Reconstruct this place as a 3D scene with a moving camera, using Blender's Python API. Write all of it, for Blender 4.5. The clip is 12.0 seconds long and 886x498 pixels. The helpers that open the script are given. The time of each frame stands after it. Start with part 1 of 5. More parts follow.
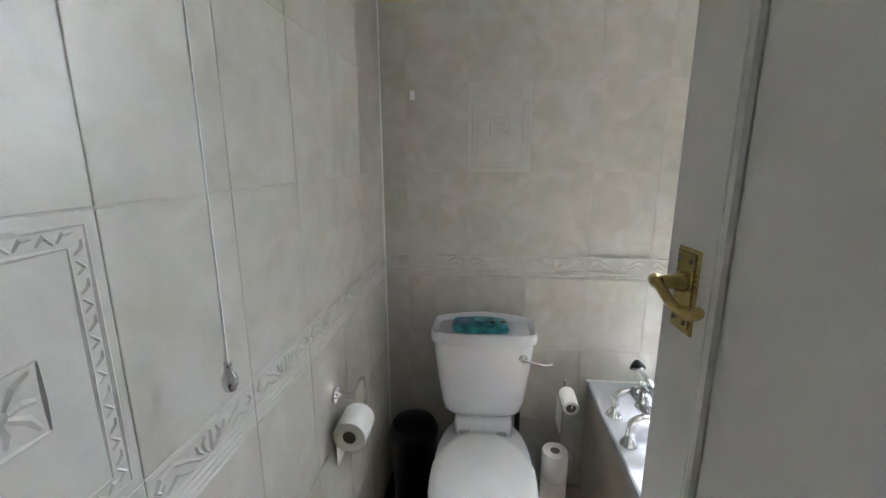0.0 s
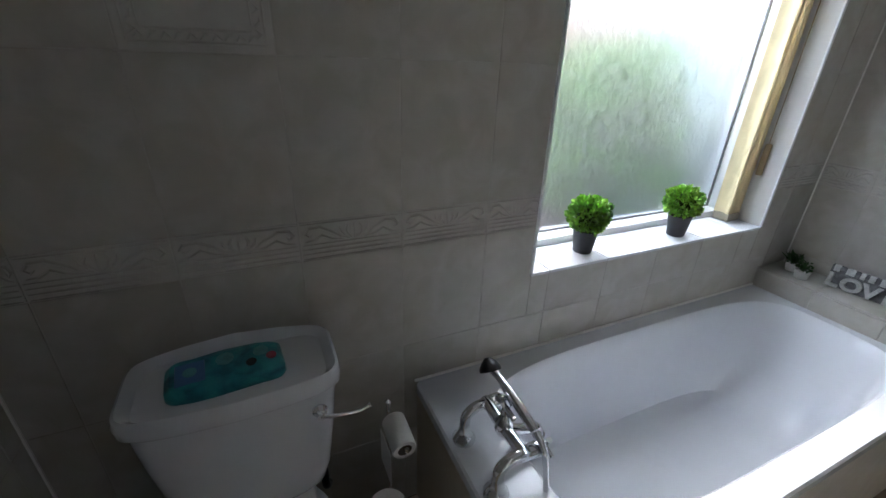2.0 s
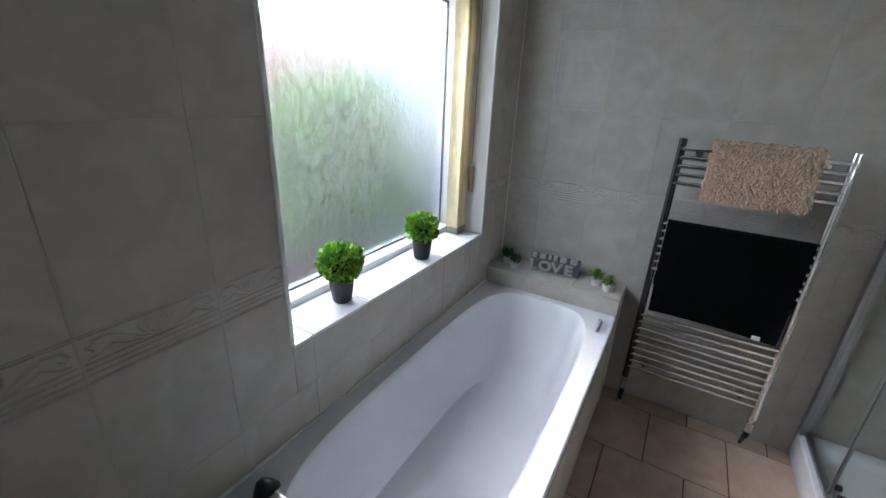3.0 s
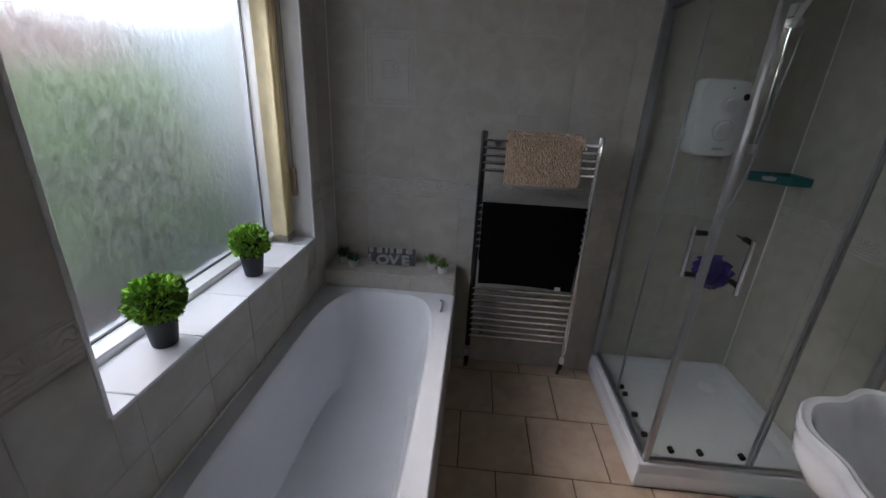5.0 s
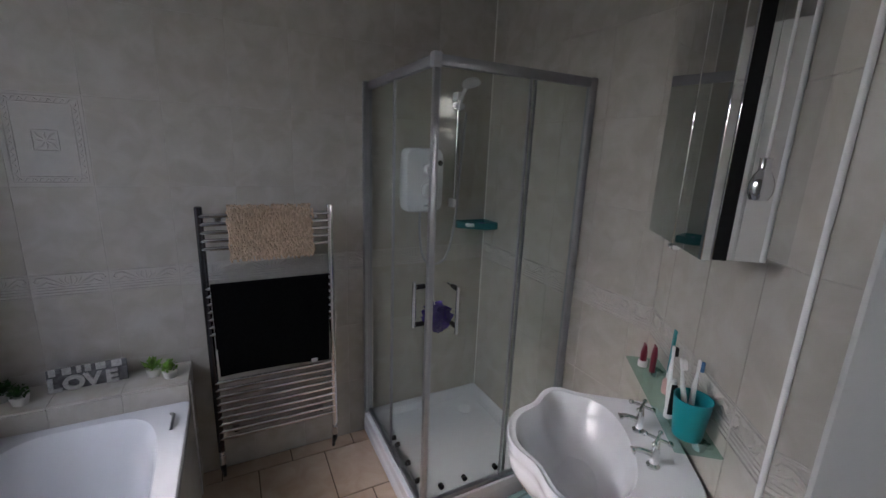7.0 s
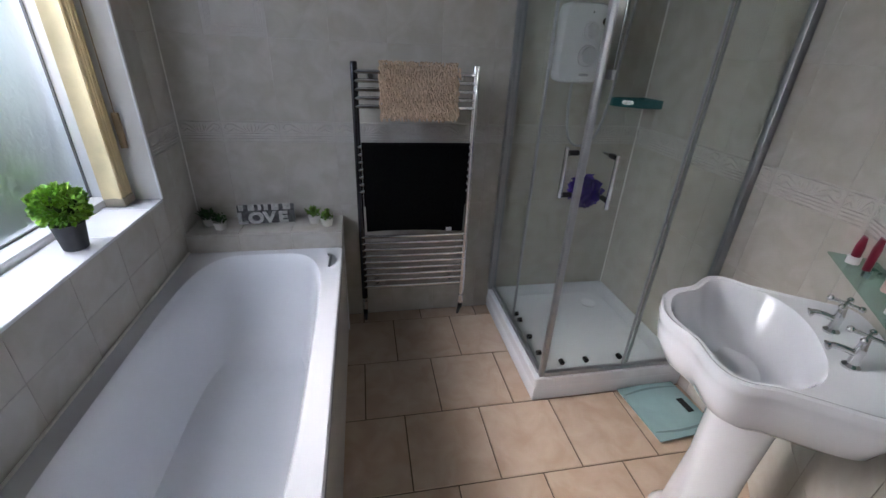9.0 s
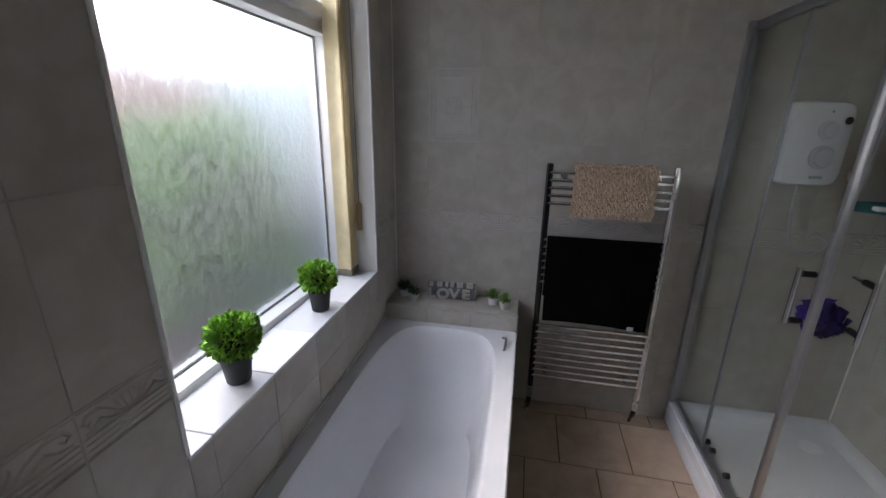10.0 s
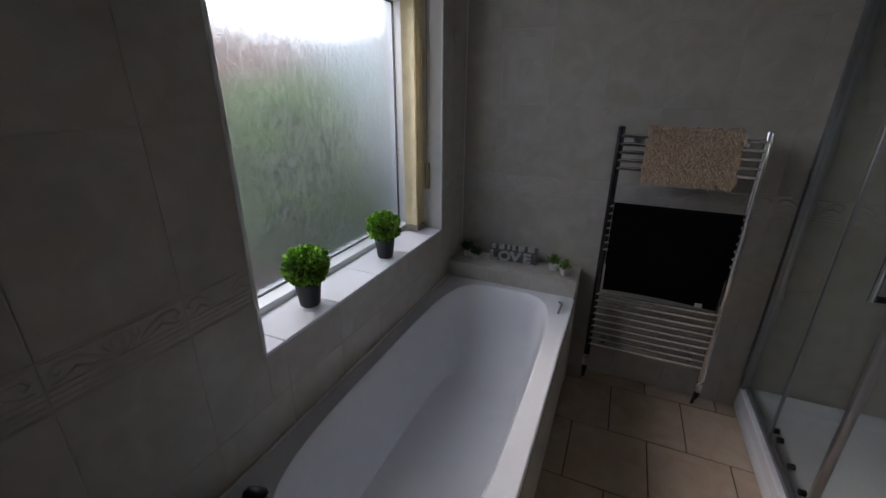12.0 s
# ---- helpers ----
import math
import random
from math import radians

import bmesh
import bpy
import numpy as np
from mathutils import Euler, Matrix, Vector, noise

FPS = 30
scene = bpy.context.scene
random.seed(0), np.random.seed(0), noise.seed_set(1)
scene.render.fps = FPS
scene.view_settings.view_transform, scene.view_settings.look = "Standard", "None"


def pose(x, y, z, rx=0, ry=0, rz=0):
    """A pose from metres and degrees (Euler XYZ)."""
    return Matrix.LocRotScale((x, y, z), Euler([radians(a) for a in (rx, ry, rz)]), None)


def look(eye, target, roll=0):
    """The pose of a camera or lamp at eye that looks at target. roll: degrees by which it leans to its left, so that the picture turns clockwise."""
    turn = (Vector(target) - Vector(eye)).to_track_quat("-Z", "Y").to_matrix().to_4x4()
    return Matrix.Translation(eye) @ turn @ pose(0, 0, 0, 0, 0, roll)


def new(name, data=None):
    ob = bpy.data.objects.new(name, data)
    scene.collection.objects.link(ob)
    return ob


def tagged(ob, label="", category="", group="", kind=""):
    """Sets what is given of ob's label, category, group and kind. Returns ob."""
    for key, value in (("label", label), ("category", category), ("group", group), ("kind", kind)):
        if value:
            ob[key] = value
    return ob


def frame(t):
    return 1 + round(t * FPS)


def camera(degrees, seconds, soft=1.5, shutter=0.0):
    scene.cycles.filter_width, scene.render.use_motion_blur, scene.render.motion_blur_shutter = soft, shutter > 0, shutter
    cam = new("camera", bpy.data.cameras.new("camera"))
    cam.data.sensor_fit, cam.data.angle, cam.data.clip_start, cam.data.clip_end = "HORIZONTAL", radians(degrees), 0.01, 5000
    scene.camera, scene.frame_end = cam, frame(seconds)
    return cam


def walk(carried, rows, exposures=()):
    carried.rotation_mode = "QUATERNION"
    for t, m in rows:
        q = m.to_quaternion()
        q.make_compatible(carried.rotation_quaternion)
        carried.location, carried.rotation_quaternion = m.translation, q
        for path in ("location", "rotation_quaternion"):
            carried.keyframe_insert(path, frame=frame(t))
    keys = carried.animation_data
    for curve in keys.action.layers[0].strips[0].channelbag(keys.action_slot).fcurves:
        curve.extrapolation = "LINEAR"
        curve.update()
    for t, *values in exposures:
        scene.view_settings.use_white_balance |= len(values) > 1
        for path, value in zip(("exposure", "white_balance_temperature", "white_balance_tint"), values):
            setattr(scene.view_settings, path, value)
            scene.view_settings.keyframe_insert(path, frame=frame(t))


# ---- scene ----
cam = camera(94.4, 12.0)
PATH = [
    (0, (0.164, 0.055, 1.511), (-0.024, 2.000, 1.084), -0.1),
    (0.2, (0.147, 0.202, 1.498), (0.000, 2.139, 1.020), -1.1),
    (0.5, (0.139, 0.362, 1.475), (0.107, 2.287, 0.931), 1.4),
    (0.7, (0.133, 0.492, 1.460), (0.254, 2.398, 0.870), 1.2),
    (1, (0.158, 0.652, 1.454), (0.455, 2.506, 0.765), 1.4),
    (1.5, (0.206, 0.776, 1.441), (0.538, 2.567, 0.615), 0.4),
    (2, (0.286, 0.841, 1.464), (1.055, 2.485, 0.623), 2.0),
    (2.2, (0.332, 0.862, 1.443), (1.343, 2.353, 0.580), 2.1),
    (2.5, (0.369, 0.927, 1.501), (1.765, 2.047, 0.610), 2.7),
    (2.9, (0.405, 0.935, 1.522), (1.992, 1.853, 0.727), 2.3),
    (3, (0.409, 0.945, 1.532), (2.024, 1.875, 0.806), 2.6),
    (3.2, (0.404, 0.945, 1.542), (2.040, 1.870, 0.861), 2.5),
    (4.8, (0.395, 0.982, 1.587), (2.242, 1.181, 0.847), 3.5),
    (5, (0.392, 1.018, 1.557), (2.252, 1.140, 0.833), 3.0),
    (5.5, (0.394, 1.008, 1.618), (2.292, 0.813, 1.018), 2.0),
    (6, (0.405, 0.952, 1.672), (2.305, 0.472, 1.272), 1.9),
    (6.5, (0.413, 0.862, 1.692), (2.221, 0.088, 1.330), 1.7),
    (6.7, (0.416, 0.847, 1.684), (2.184, -0.001, 1.292), 1.7),
    (8.3, (0.453, 0.857, 1.482), (2.116, 0.127, 0.645), 2.6),
    (8.4, (0.452, 0.865, 1.473), (2.131, 0.200, 0.613), 2.8),
    (8.5, (0.447, 0.887, 1.449), (2.133, 0.267, 0.569), 2.9),
    (9, (0.459, 0.951, 1.461), (2.215, 0.593, 0.572), 2.7),
    (9.5, (0.447, 1.048, 1.475), (2.264, 1.063, 0.639), 1.6),
    (10, (0.436, 1.086, 1.575), (2.305, 1.457, 0.968), 0.9),
    (10.5, (0.400, 1.121, 1.662), (2.286, 1.659, 1.269), 0.3),
    (11, (0.391, 1.109, 1.665), (2.292, 1.658, 1.376), -1.2),
    (11.5, (0.376, 1.036, 1.629), (2.170, 1.806, 1.198), -1.6),
    (12, (0.364, 0.956, 1.526), (2.077, 1.695, 0.805), 0.5),
]
EXPOSURES = [(0.0, 4.87, 5840, 8), (0.5, 4.4, 5840, 8), (1.0, 3.15, 5690, 7), (1.5, 2.57, 5640, 7), (2.0, 2.75, 5640, 8), (2.5, 2.77, 5590, 9), (3.2, 2.53, 5640, 10), (4.8, 1.68, 5790, 13), (5.5, 1.45, 5840, 14), (6.5, 1.83, 5840, 17), (8.3, 2.3, 5640, 12), (9.0, 2.4, 5690, 13), (9.5, 2.48, 5740, 13), (10.0, 1.97, 5890, 15), (10.5, 1.57, 5990, 17), (11.0, 1.29, 5990, 17), (11.5, 1.23, 5940, 16), (12.0, 1.25, 5890, 14)]
walk(cam, [(t, look(eye, target, roll)) for t, eye, target, roll in PATH], EXPOSURES)

# ---------------------------------------------------------------- light
world = bpy.data.worlds.new("overcast_sky")
scene.world = world
world.use_nodes = True
wn = world.node_tree
sky = wn.nodes.new("ShaderNodeTexSky")
sky.sky_type = 'NISHITA'
sky.sun_disc = False
sky.sun_elevation = radians(39)
sky.sun_rotation = radians(10)
sky.air_density, sky.dust_density, sky.ozone_density = 1.0, 3.5, 1.0
wn.links.new(sky.outputs[0], wn.nodes["Background"].inputs[0])
wn.nodes["Background"].inputs[1].default_value = 0.15
sun_data = bpy.data.lights.new("sun", 'SUN')
sun_data.energy, sun_data.angle, sun_data.color = 1.5, radians(100), (1.0, 0.97, 0.94)
sun = new("sun", sun_data)
sun.matrix_world = pose(0, 0, 20, 51, 0, 170)


# ---------------------------------------------------------------- materials
def mat(name, colour, rough=0.5, metal=0.0, vary=0.0, scale=8.0, bump=0.0, bump_scale=60.0, coat=0.0, tint=None, island=0.0, detail=4.0):
    m = bpy.data.materials.new(name)
    m.use_nodes = True
    nt = m.node_tree
    b = nt.nodes["Principled BSDF"]
    b.inputs["Base Color"].default_value = (*colour, 1)
    b.inputs["Roughness"].default_value = rough
    b.inputs["Metallic"].default_value = metal
    b.inputs["Coat Weight"].default_value = coat
    b.inputs["Coat Roughness"].default_value = 0.08
    tc = nt.nodes.new("ShaderNodeTexCoord")
    if vary or island:
        info = nt.nodes.new("ShaderNodeObjectInfo")
        shift = nt.nodes.new("ShaderNodeVectorMath")
        shift.operation = 'ADD'
        nt.links.new(tc.outputs["Object"], shift.inputs[0])
        spread = nt.nodes.new("ShaderNodeMath")
        spread.operation = 'MULTIPLY'
        spread.inputs[1].default_value = 37.0
        nt.links.new(info.outputs["Random"], spread.inputs[0])
        nt.links.new(spread.outputs[0], shift.inputs[1])
        big = nt.nodes.new("ShaderNodeTexNoise")
        big.inputs["Scale"].default_value = scale
        big.inputs["Detail"].default_value = detail
        big.inputs["Distortion"].default_value = 0.6
        nt.links.new(shift.outputs[0], big.inputs["Vector"])
        ramp = nt.nodes.new("ShaderNodeValToRGB")
        ramp.color_ramp.elements[0].position, ramp.color_ramp.elements[1].position = 0.35, 0.68
        other = tint or tuple(c * (1 - vary) for c in colour)
        ramp.color_ramp.elements[0].color = (*other, 1)
        ramp.color_ramp.elements[1].color = (*colour, 1)
        nt.links.new(big.outputs["Fac"], ramp.inputs[0])
        last = ramp.outputs[0]
        if island:
            geo = nt.nodes.new("ShaderNodeNewGeometry")
            hsv = nt.nodes.new("ShaderNodeHueSaturation")
            rng = nt.nodes.new("ShaderNodeMapRange")
            rng.inputs["To Min"].default_value, rng.inputs["To Max"].default_value = 1 - island, 1 + island
            nt.links.new(geo.outputs["Random Per Island"], rng.inputs["Value"])
            nt.links.new(rng.outputs[0], hsv.inputs["Value"])
            nt.links.new(last, hsv.inputs["Color"])
            last = hsv.outputs[0]
        nt.links.new(last, b.inputs["Base Color"])
        rr = nt.nodes.new("ShaderNodeMapRange")
        rr.inputs["To Min"].default_value, rr.inputs["To Max"].default_value = max(0.02, rough * 0.95), min(1, rough * 1.08)
        nt.links.new(big.outputs["Fac"], rr.inputs["Value"])
        nt.links.new(rr.outputs[0], b.inputs["Roughness"])
    if bump:
        fine = nt.nodes.new("ShaderNodeTexNoise")
        fine.inputs["Scale"].default_value = bump_scale
        fine.inputs["Detail"].default_value = 5
        nt.links.new(tc.outputs["Object"], fine.inputs["Vector"])
        bn = nt.nodes.new("ShaderNodeBump")
        bn.inputs["Strength"].default_value = bump
        bn.inputs["Distance"].default_value = 0.004
        nt.links.new(fine.outputs["Fac"], bn.inputs["Height"])
        nt.links.new(bn.outputs[0], b.inputs["Normal"])
    return m


def clear_glass(name, colour):
    m = bpy.data.materials.new(name)
    m.use_nodes = True
    nt = m.node_tree
    nt.nodes.remove(nt.nodes["Principled BSDF"])
    tr = nt.nodes.new("ShaderNodeBsdfTransparent")
    tr.inputs[0].default_value = (*colour, 1)
    gl = nt.nodes.new("ShaderNodeBsdfGlossy")
    gl.inputs["Roughness"].default_value = 0.03
    lw = nt.nodes.new("ShaderNodeLayerWeight")
    lw.inputs[0].default_value = 0.5
    pw = nt.nodes.new("ShaderNodeMath")
    pw.operation = 'POWER'
    pw.inputs[1].default_value = 4.0
    nt.links.new(lw.outputs["Facing"], pw.inputs[0])
    fr = nt.nodes.new("ShaderNodeMapRange")
    fr.inputs["To Min"].default_value, fr.inputs["To Max"].default_value = 0.02, 0.22
    nt.links.new(pw.outputs[0], fr.inputs["Value"])
    mx = nt.nodes.new("ShaderNodeMixShader")
    nt.links.new(fr.outputs[0], mx.inputs[0])
    nt.links.new(tr.outputs[0], mx.inputs[1])
    nt.links.new(gl.outputs[0], mx.inputs[2])
    nt.links.new(mx.outputs[0], nt.nodes["Material Output"].inputs[0])
    return m


def frosted_glass(name, rough):
    m = bpy.data.materials.new(name)
    m.use_nodes = True
    nt = m.node_tree
    b = nt.nodes["Principled BSDF"]
    b.inputs["Base Color"].default_value = (0.96, 0.98, 0.97, 1)
    b.inputs["Transmission Weight"].default_value = 1.0
    b.inputs["IOR"].default_value = 1.15
    tc = nt.nodes.new("ShaderNodeTexCoord")
    streak = nt.nodes.new("ShaderNodeMapping")
    streak.inputs["Scale"].default_value = (1.0, 1.0, 0.65)
    nt.links.new(tc.outputs["Object"], streak.inputs[0])
    wet = nt.nodes.new("ShaderNodeTexNoise")
    wet.inputs["Scale"].default_value, wet.inputs["Detail"].default_value = 58, 3
    wet.inputs["Distortion"].default_value = 0.5
    nt.links.new(streak.outputs[0], wet.inputs["Vector"])
    rr = nt.nodes.new("ShaderNodeMapRange")
    rr.inputs["From Min"].default_value, rr.inputs["From Max"].default_value = 0.35, 0.65
    rr.inputs["To Min"].default_value, rr.inputs["To Max"].default_value = rough * 0.8, rough * 1.12
    nt.links.new(wet.outputs["Fac"], rr.inputs["Value"])
    nt.links.new(rr.outputs[0], b.inputs["Roughness"])
    bn = nt.nodes.new("ShaderNodeBump")
    bn.inputs["Strength"].default_value, bn.inputs["Distance"].default_value = 0.34, 0.008
    nt.links.new(wet.outputs["Fac"], bn.inputs["Height"])
    nt.links.new(bn.outputs[0], b.inputs["Normal"])
    veil = nt.nodes.new("ShaderNodeBsdfTranslucent")
    veil.inputs[0].default_value = (0.92, 0.94, 0.94, 1)
    mist = nt.nodes.new("ShaderNodeMapRange")
    mist.inputs["To Min"].default_value, mist.inputs["To Max"].default_value = 0.004, 0.028
    nt.links.new(wet.outputs["Fac"], mist.inputs["Value"])
    both = nt.nodes.new("ShaderNodeMixShader")
    nt.links.new(mist.outputs[0], both.inputs[0])
    nt.links.new(b.outputs[0], both.inputs[1])
    nt.links.new(veil.outputs[0], both.inputs[2])
    nt.links.new(both.outputs[0], nt.nodes["Material Output"].inputs[0])
    return m


M_TILE = mat("cream_ceramic_tile", (0.48, 0.465, 0.428), 0.36, vary=0.12, scale=11, tint=(0.415, 0.39, 0.34), bump=0.05, bump_scale=25, coat=0.0)
M_TILE_D = mat("cream_relief_tile", (0.50, 0.485, 0.45), 0.42, vary=0.08, scale=20, bump=0.05)
M_GROUT = mat("pale_grout", (0.52, 0.505, 0.465), 0.9, vary=0.2, scale=30, bump=0.2, bump_scale=200)
M_SEAL = mat("white_sealant", (0.78, 0.77, 0.74), 0.4, vary=0.05)
M_FLOOR = mat("beige_stone_tile", (0.50, 0.405, 0.32), 0.38, vary=0.2, scale=9, tint=(0.42, 0.31, 0.225), bump=0.18, bump_scale=50)
M_FGROUT = mat("brown_floor_grout", (0.13, 0.095, 0.07), 0.95, vary=0.3, scale=40, bump=0.2)
M_CEIL = mat("white_ceiling_paint", (0.78, 0.78, 0.76), 0.85, vary=0.04, scale=5, bump=0.1, bump_scale=120)
M_PAINT = mat("hall_wall_paint", (0.66, 0.64, 0.58), 0.8, vary=0.05, scale=4, bump=0.1)
M_GLOSS = mat("white_gloss_paint", (0.72, 0.71, 0.68), 0.32, vary=0.05, scale=6, bump=0.06, bump_scale=30)
M_UPVC = mat("white_upvc", (0.84, 0.85, 0.86), 0.3, vary=0.03, scale=8)
M_SEALBLK = mat("grey_rubber_gasket", (0.16, 0.16, 0.165), 0.6)
M_CERAM = mat("white_glazed_china", (0.76, 0.77, 0.81), 0.14, vary=0.03, scale=6, coat=0.6)
M_ACRYL = mat("white_bath_acrylic", (0.66, 0.675, 0.715), 0.24, vary=0.03, scale=5, coat=0.2)
M_SEAT = mat("white_seat_plastic", (0.80, 0.80, 0.79), 0.22, vary=0.03)
M_CHROME = mat("polished_chrome", (0.75, 0.76, 0.78), 0.08, 1.0, vary=0.08, scale=30)
# same chrome with the dark surroundings it mirrors painted into its colour
M_CHROME_DARKREFL = mat("chrome_with_dark_reflection", (0.10, 0.10, 0.11), 0.12, 1.0, vary=0.1, scale=30)
M_ALU = mat("satin_aluminium", (0.40, 0.41, 0.44), 0.38, 1.0, vary=0.05, scale=12)
M_BRASS = mat("aged_brass", (0.55, 0.42, 0.16), 0.25, 1.0, vary=0.25, scale=60)
M_MIRROR = mat("mirror", (0.86, 0.87, 0.87), 0.015, 1.0)
M_BLACK = mat("black_plastic", (0.012, 0.012, 0.013), 0.35, vary=0.2)
M_POT = mat("dark_grey_pot", (0.045, 0.046, 0.052), 0.55, vary=0.25, scale=30, bump=0.1)
M_WPOT = mat("small_white_pot", (0.72, 0.71, 0.68), 0.4, vary=0.06)
M_LEAF = mat("bright_green_leaf", (0.30, 0.52, 0.05), 0.45, vary=0.5, scale=25, tint=(0.11, 0.27, 0.03), island=0.45)
M_LEAF2 = mat("dark_green_leaf", (0.05, 0.13, 0.03), 0.5, vary=0.4, scale=40, island=0.4)
M_LEAF3 = mat("lime_green_leaf", (0.20, 0.36, 0.05), 0.5, vary=0.4, scale=40, island=0.4)
# near-black green: shrub trunk, and painted shade inside the topiary balls
M_NEARBLACK = mat("near_black_green", (0.02, 0.035, 0.01), 0.9, vary=0.4, scale=60, bump=0.4)
M_TOWEL = mat("black_towelling", (0.010, 0.010, 0.011), 0.95, vary=0.3, scale=90, bump=0.6, bump_scale=400)
M_TOWEL.node_tree.nodes["Principled BSDF"].inputs["Specular IOR Level"].default_value = 0.05
M_MAT = mat("brown_chenille", (0.60, 0.47, 0.35), 0.95, vary=0.2, scale=9, tint=(0.47, 0.35, 0.25), bump=0.4, bump_scale=260, island=0.28)
M_LABEL = mat("white_fabric_label", (0.8, 0.8, 0.8), 0.8)
M_PAPER = mat("white_tissue_paper", (0.80, 0.79, 0.77), 0.95, vary=0.05, scale=40, bump=0.3, bump_scale=150)
M_DARKGREY = mat("dark_matt_grey", (0.10, 0.085, 0.07), 0.9)
M_WIPES = mat("teal_film_pack", (0.05, 0.38, 0.42), 0.3, vary=0.5, scale=22, tint=(0.01, 0.13, 0.18), bump=0.5, bump_scale=70)
M_WIPES2 = mat("pale_printed_film", (0.17, 0.46, 0.49), 0.3, vary=0.3, scale=60)
M_TEAL = mat("teal_plastic", (0.015, 0.27, 0.30), 0.35, vary=0.08)
M_TEALD = mat("dark_teal_plastic", (0.01, 0.13, 0.145), 0.35, vary=0.15)
M_BLIND = mat("yellowed_blind_fabric", (0.77, 0.66, 0.40), 0.8, vary=0.15, scale=10, bump=0.2, bump_scale=300)
M_SHELF = clear_glass("green_tinted_shelf_glass", (0.72, 0.86, 0.82))
M_PANEL = clear_glass("clear_shower_glass", (0.945, 0.965, 0.95))
M_SCALE = mat("frosted_aqua_scale_glass", (0.25, 0.38, 0.39), 0.12, vary=0.08, scale=12, coat=0.5)
M_SCALE2 = mat("grey_scale_print", (0.16, 0.23, 0.24), 0.2)
M_LCD = mat("dark_display", (0.02, 0.025, 0.025), 0.2)
M_PUFF = mat("purple_nylon_net", (0.05, 0.018, 0.28), 0.6, vary=0.3, scale=60, island=0.35)
M_SHOWER = mat("white_appliance_plastic", (0.76, 0.77, 0.80), 0.25, vary=0.03)
M_SHGREY = mat("pale_grey_plastic", (0.40, 0.41, 0.44), 0.3)
M_DIAL = mat("off_white_dial_plastic", (0.62, 0.63, 0.66), 0.3, vary=0.03)
M_SIGN = mat("grey_washed_wood", (0.17, 0.17, 0.175), 0.8, vary=0.5, scale=35, bump=0.4)
M_SIGNW = mat("whitewashed_letter", (0.50, 0.495, 0.47), 0.75, vary=0.35, scale=60)
M_RED = mat("red_plastic", (0.17, 0.010, 0.03), 0.3)
M_BLUE = mat("blue_plastic", (0.08, 0.20, 0.42), 0.3)
M_WHITEP = mat("white_plastic", (0.78, 0.78, 0.78), 0.3)
M_PINK = mat("pale_pink_plastic", (0.60, 0.38, 0.36), 0.35)
M_CORD = mat("white_cord", (0.72, 0.72, 0.70), 0.8)
for m_dull in (M_BLACK, M_POT):
    m_dull.node_tree.nodes["Principled BSDF"].inputs["Specular IOR Level"].default_value = 0.25
M_PANE = frosted_glass("frosted_wet_glass", 0.46)
M_PANE2 = frosted_glass("frosted_vent_glass", 0.5)
M_GRASS = mat("lawn_grass", (0.075, 0.16, 0.03), 0.9, vary=0.4, scale=2.0, bump=0.5, bump_scale=90)
M_PAVE = mat("concrete_slab", (0.48, 0.45, 0.41), 0.9, vary=0.25, scale=3, bump=0.3)
M_HEDGE = mat("hedge_leaf", (0.21, 0.42, 0.06), 0.6, vary=0.3, scale=3, island=0.2)
M_BRICK = mat("red_brick_wall", (0.56, 0.33, 0.27), 0.85, vary=0.25, scale=6, bump=0.4)
M_SHED = mat("pale_blue_grey_render", (0.60, 0.73, 0.70), 0.8, vary=0.1, scale=2)
M_ROOF = mat("grey_roof_tile", (0.12, 0.11, 0.11), 0.8, vary=0.3, scale=5)


# ---------------------------------------------------------------- mesh helpers
def finish(bm, name, material, smooth=True):
    me = bpy.data.meshes.new(name)
    bmesh.ops.recalc_face_normals(bm, faces=bm.faces)
    bm.to_mesh(me)
    bm.free()
    mats = material if isinstance(material, (list, tuple)) else [material]
    for m in mats:
        me.materials.append(m)
    if smooth:
        me.shade_smooth()
        me.set_sharp_from_angle(angle=radians(38))
    return me


def part(name, bm, material, parent, label="", m=None, smooth=True):
    ob = new(name, finish(bm, name, material, smooth))
    ob.parent = parent
    if m is not None:
        ob.matrix_basis = m
    return tagged(ob, label) if label else ob


def thing(name, label, category, group="", kind="", m=None):
    ob = new(name)
    ob.empty_display_size = 0.05
    if m is not None:
        ob.matrix_basis = m
    return tagged(ob, label, category, group, kind)


def single(name, bm, material, label, category="", group="", kind="", m=None, smooth=True):
    ob = new(name, finish(bm, name, material, smooth))
    if m is not None:
        ob.matrix_basis = m
    return tagged(ob, label, category, group, kind)


def B():
    return bmesh.new()


def block(bm, x0, x1, y0, y1, z0, z1, bevel=0.0, seg=2):
    r = bmesh.ops.create_cube(bm, size=1)
    vs = r["verts"]
    for v in vs:
        v.co = Vector(((x0 + x1) / 2 + v.co.x * (x1 - x0), (y0 + y1) / 2 + v.co.y * (y1 - y0), (z0 + z1) / 2 + v.co.z * (z1 - z0)))
    if bevel:
        es = list({e for v in vs for e in v.link_edges})
        bmesh.ops.bevel(bm, geom=es, offset=bevel, segments=seg, profile=0.5, affect='EDGES')
    return bm


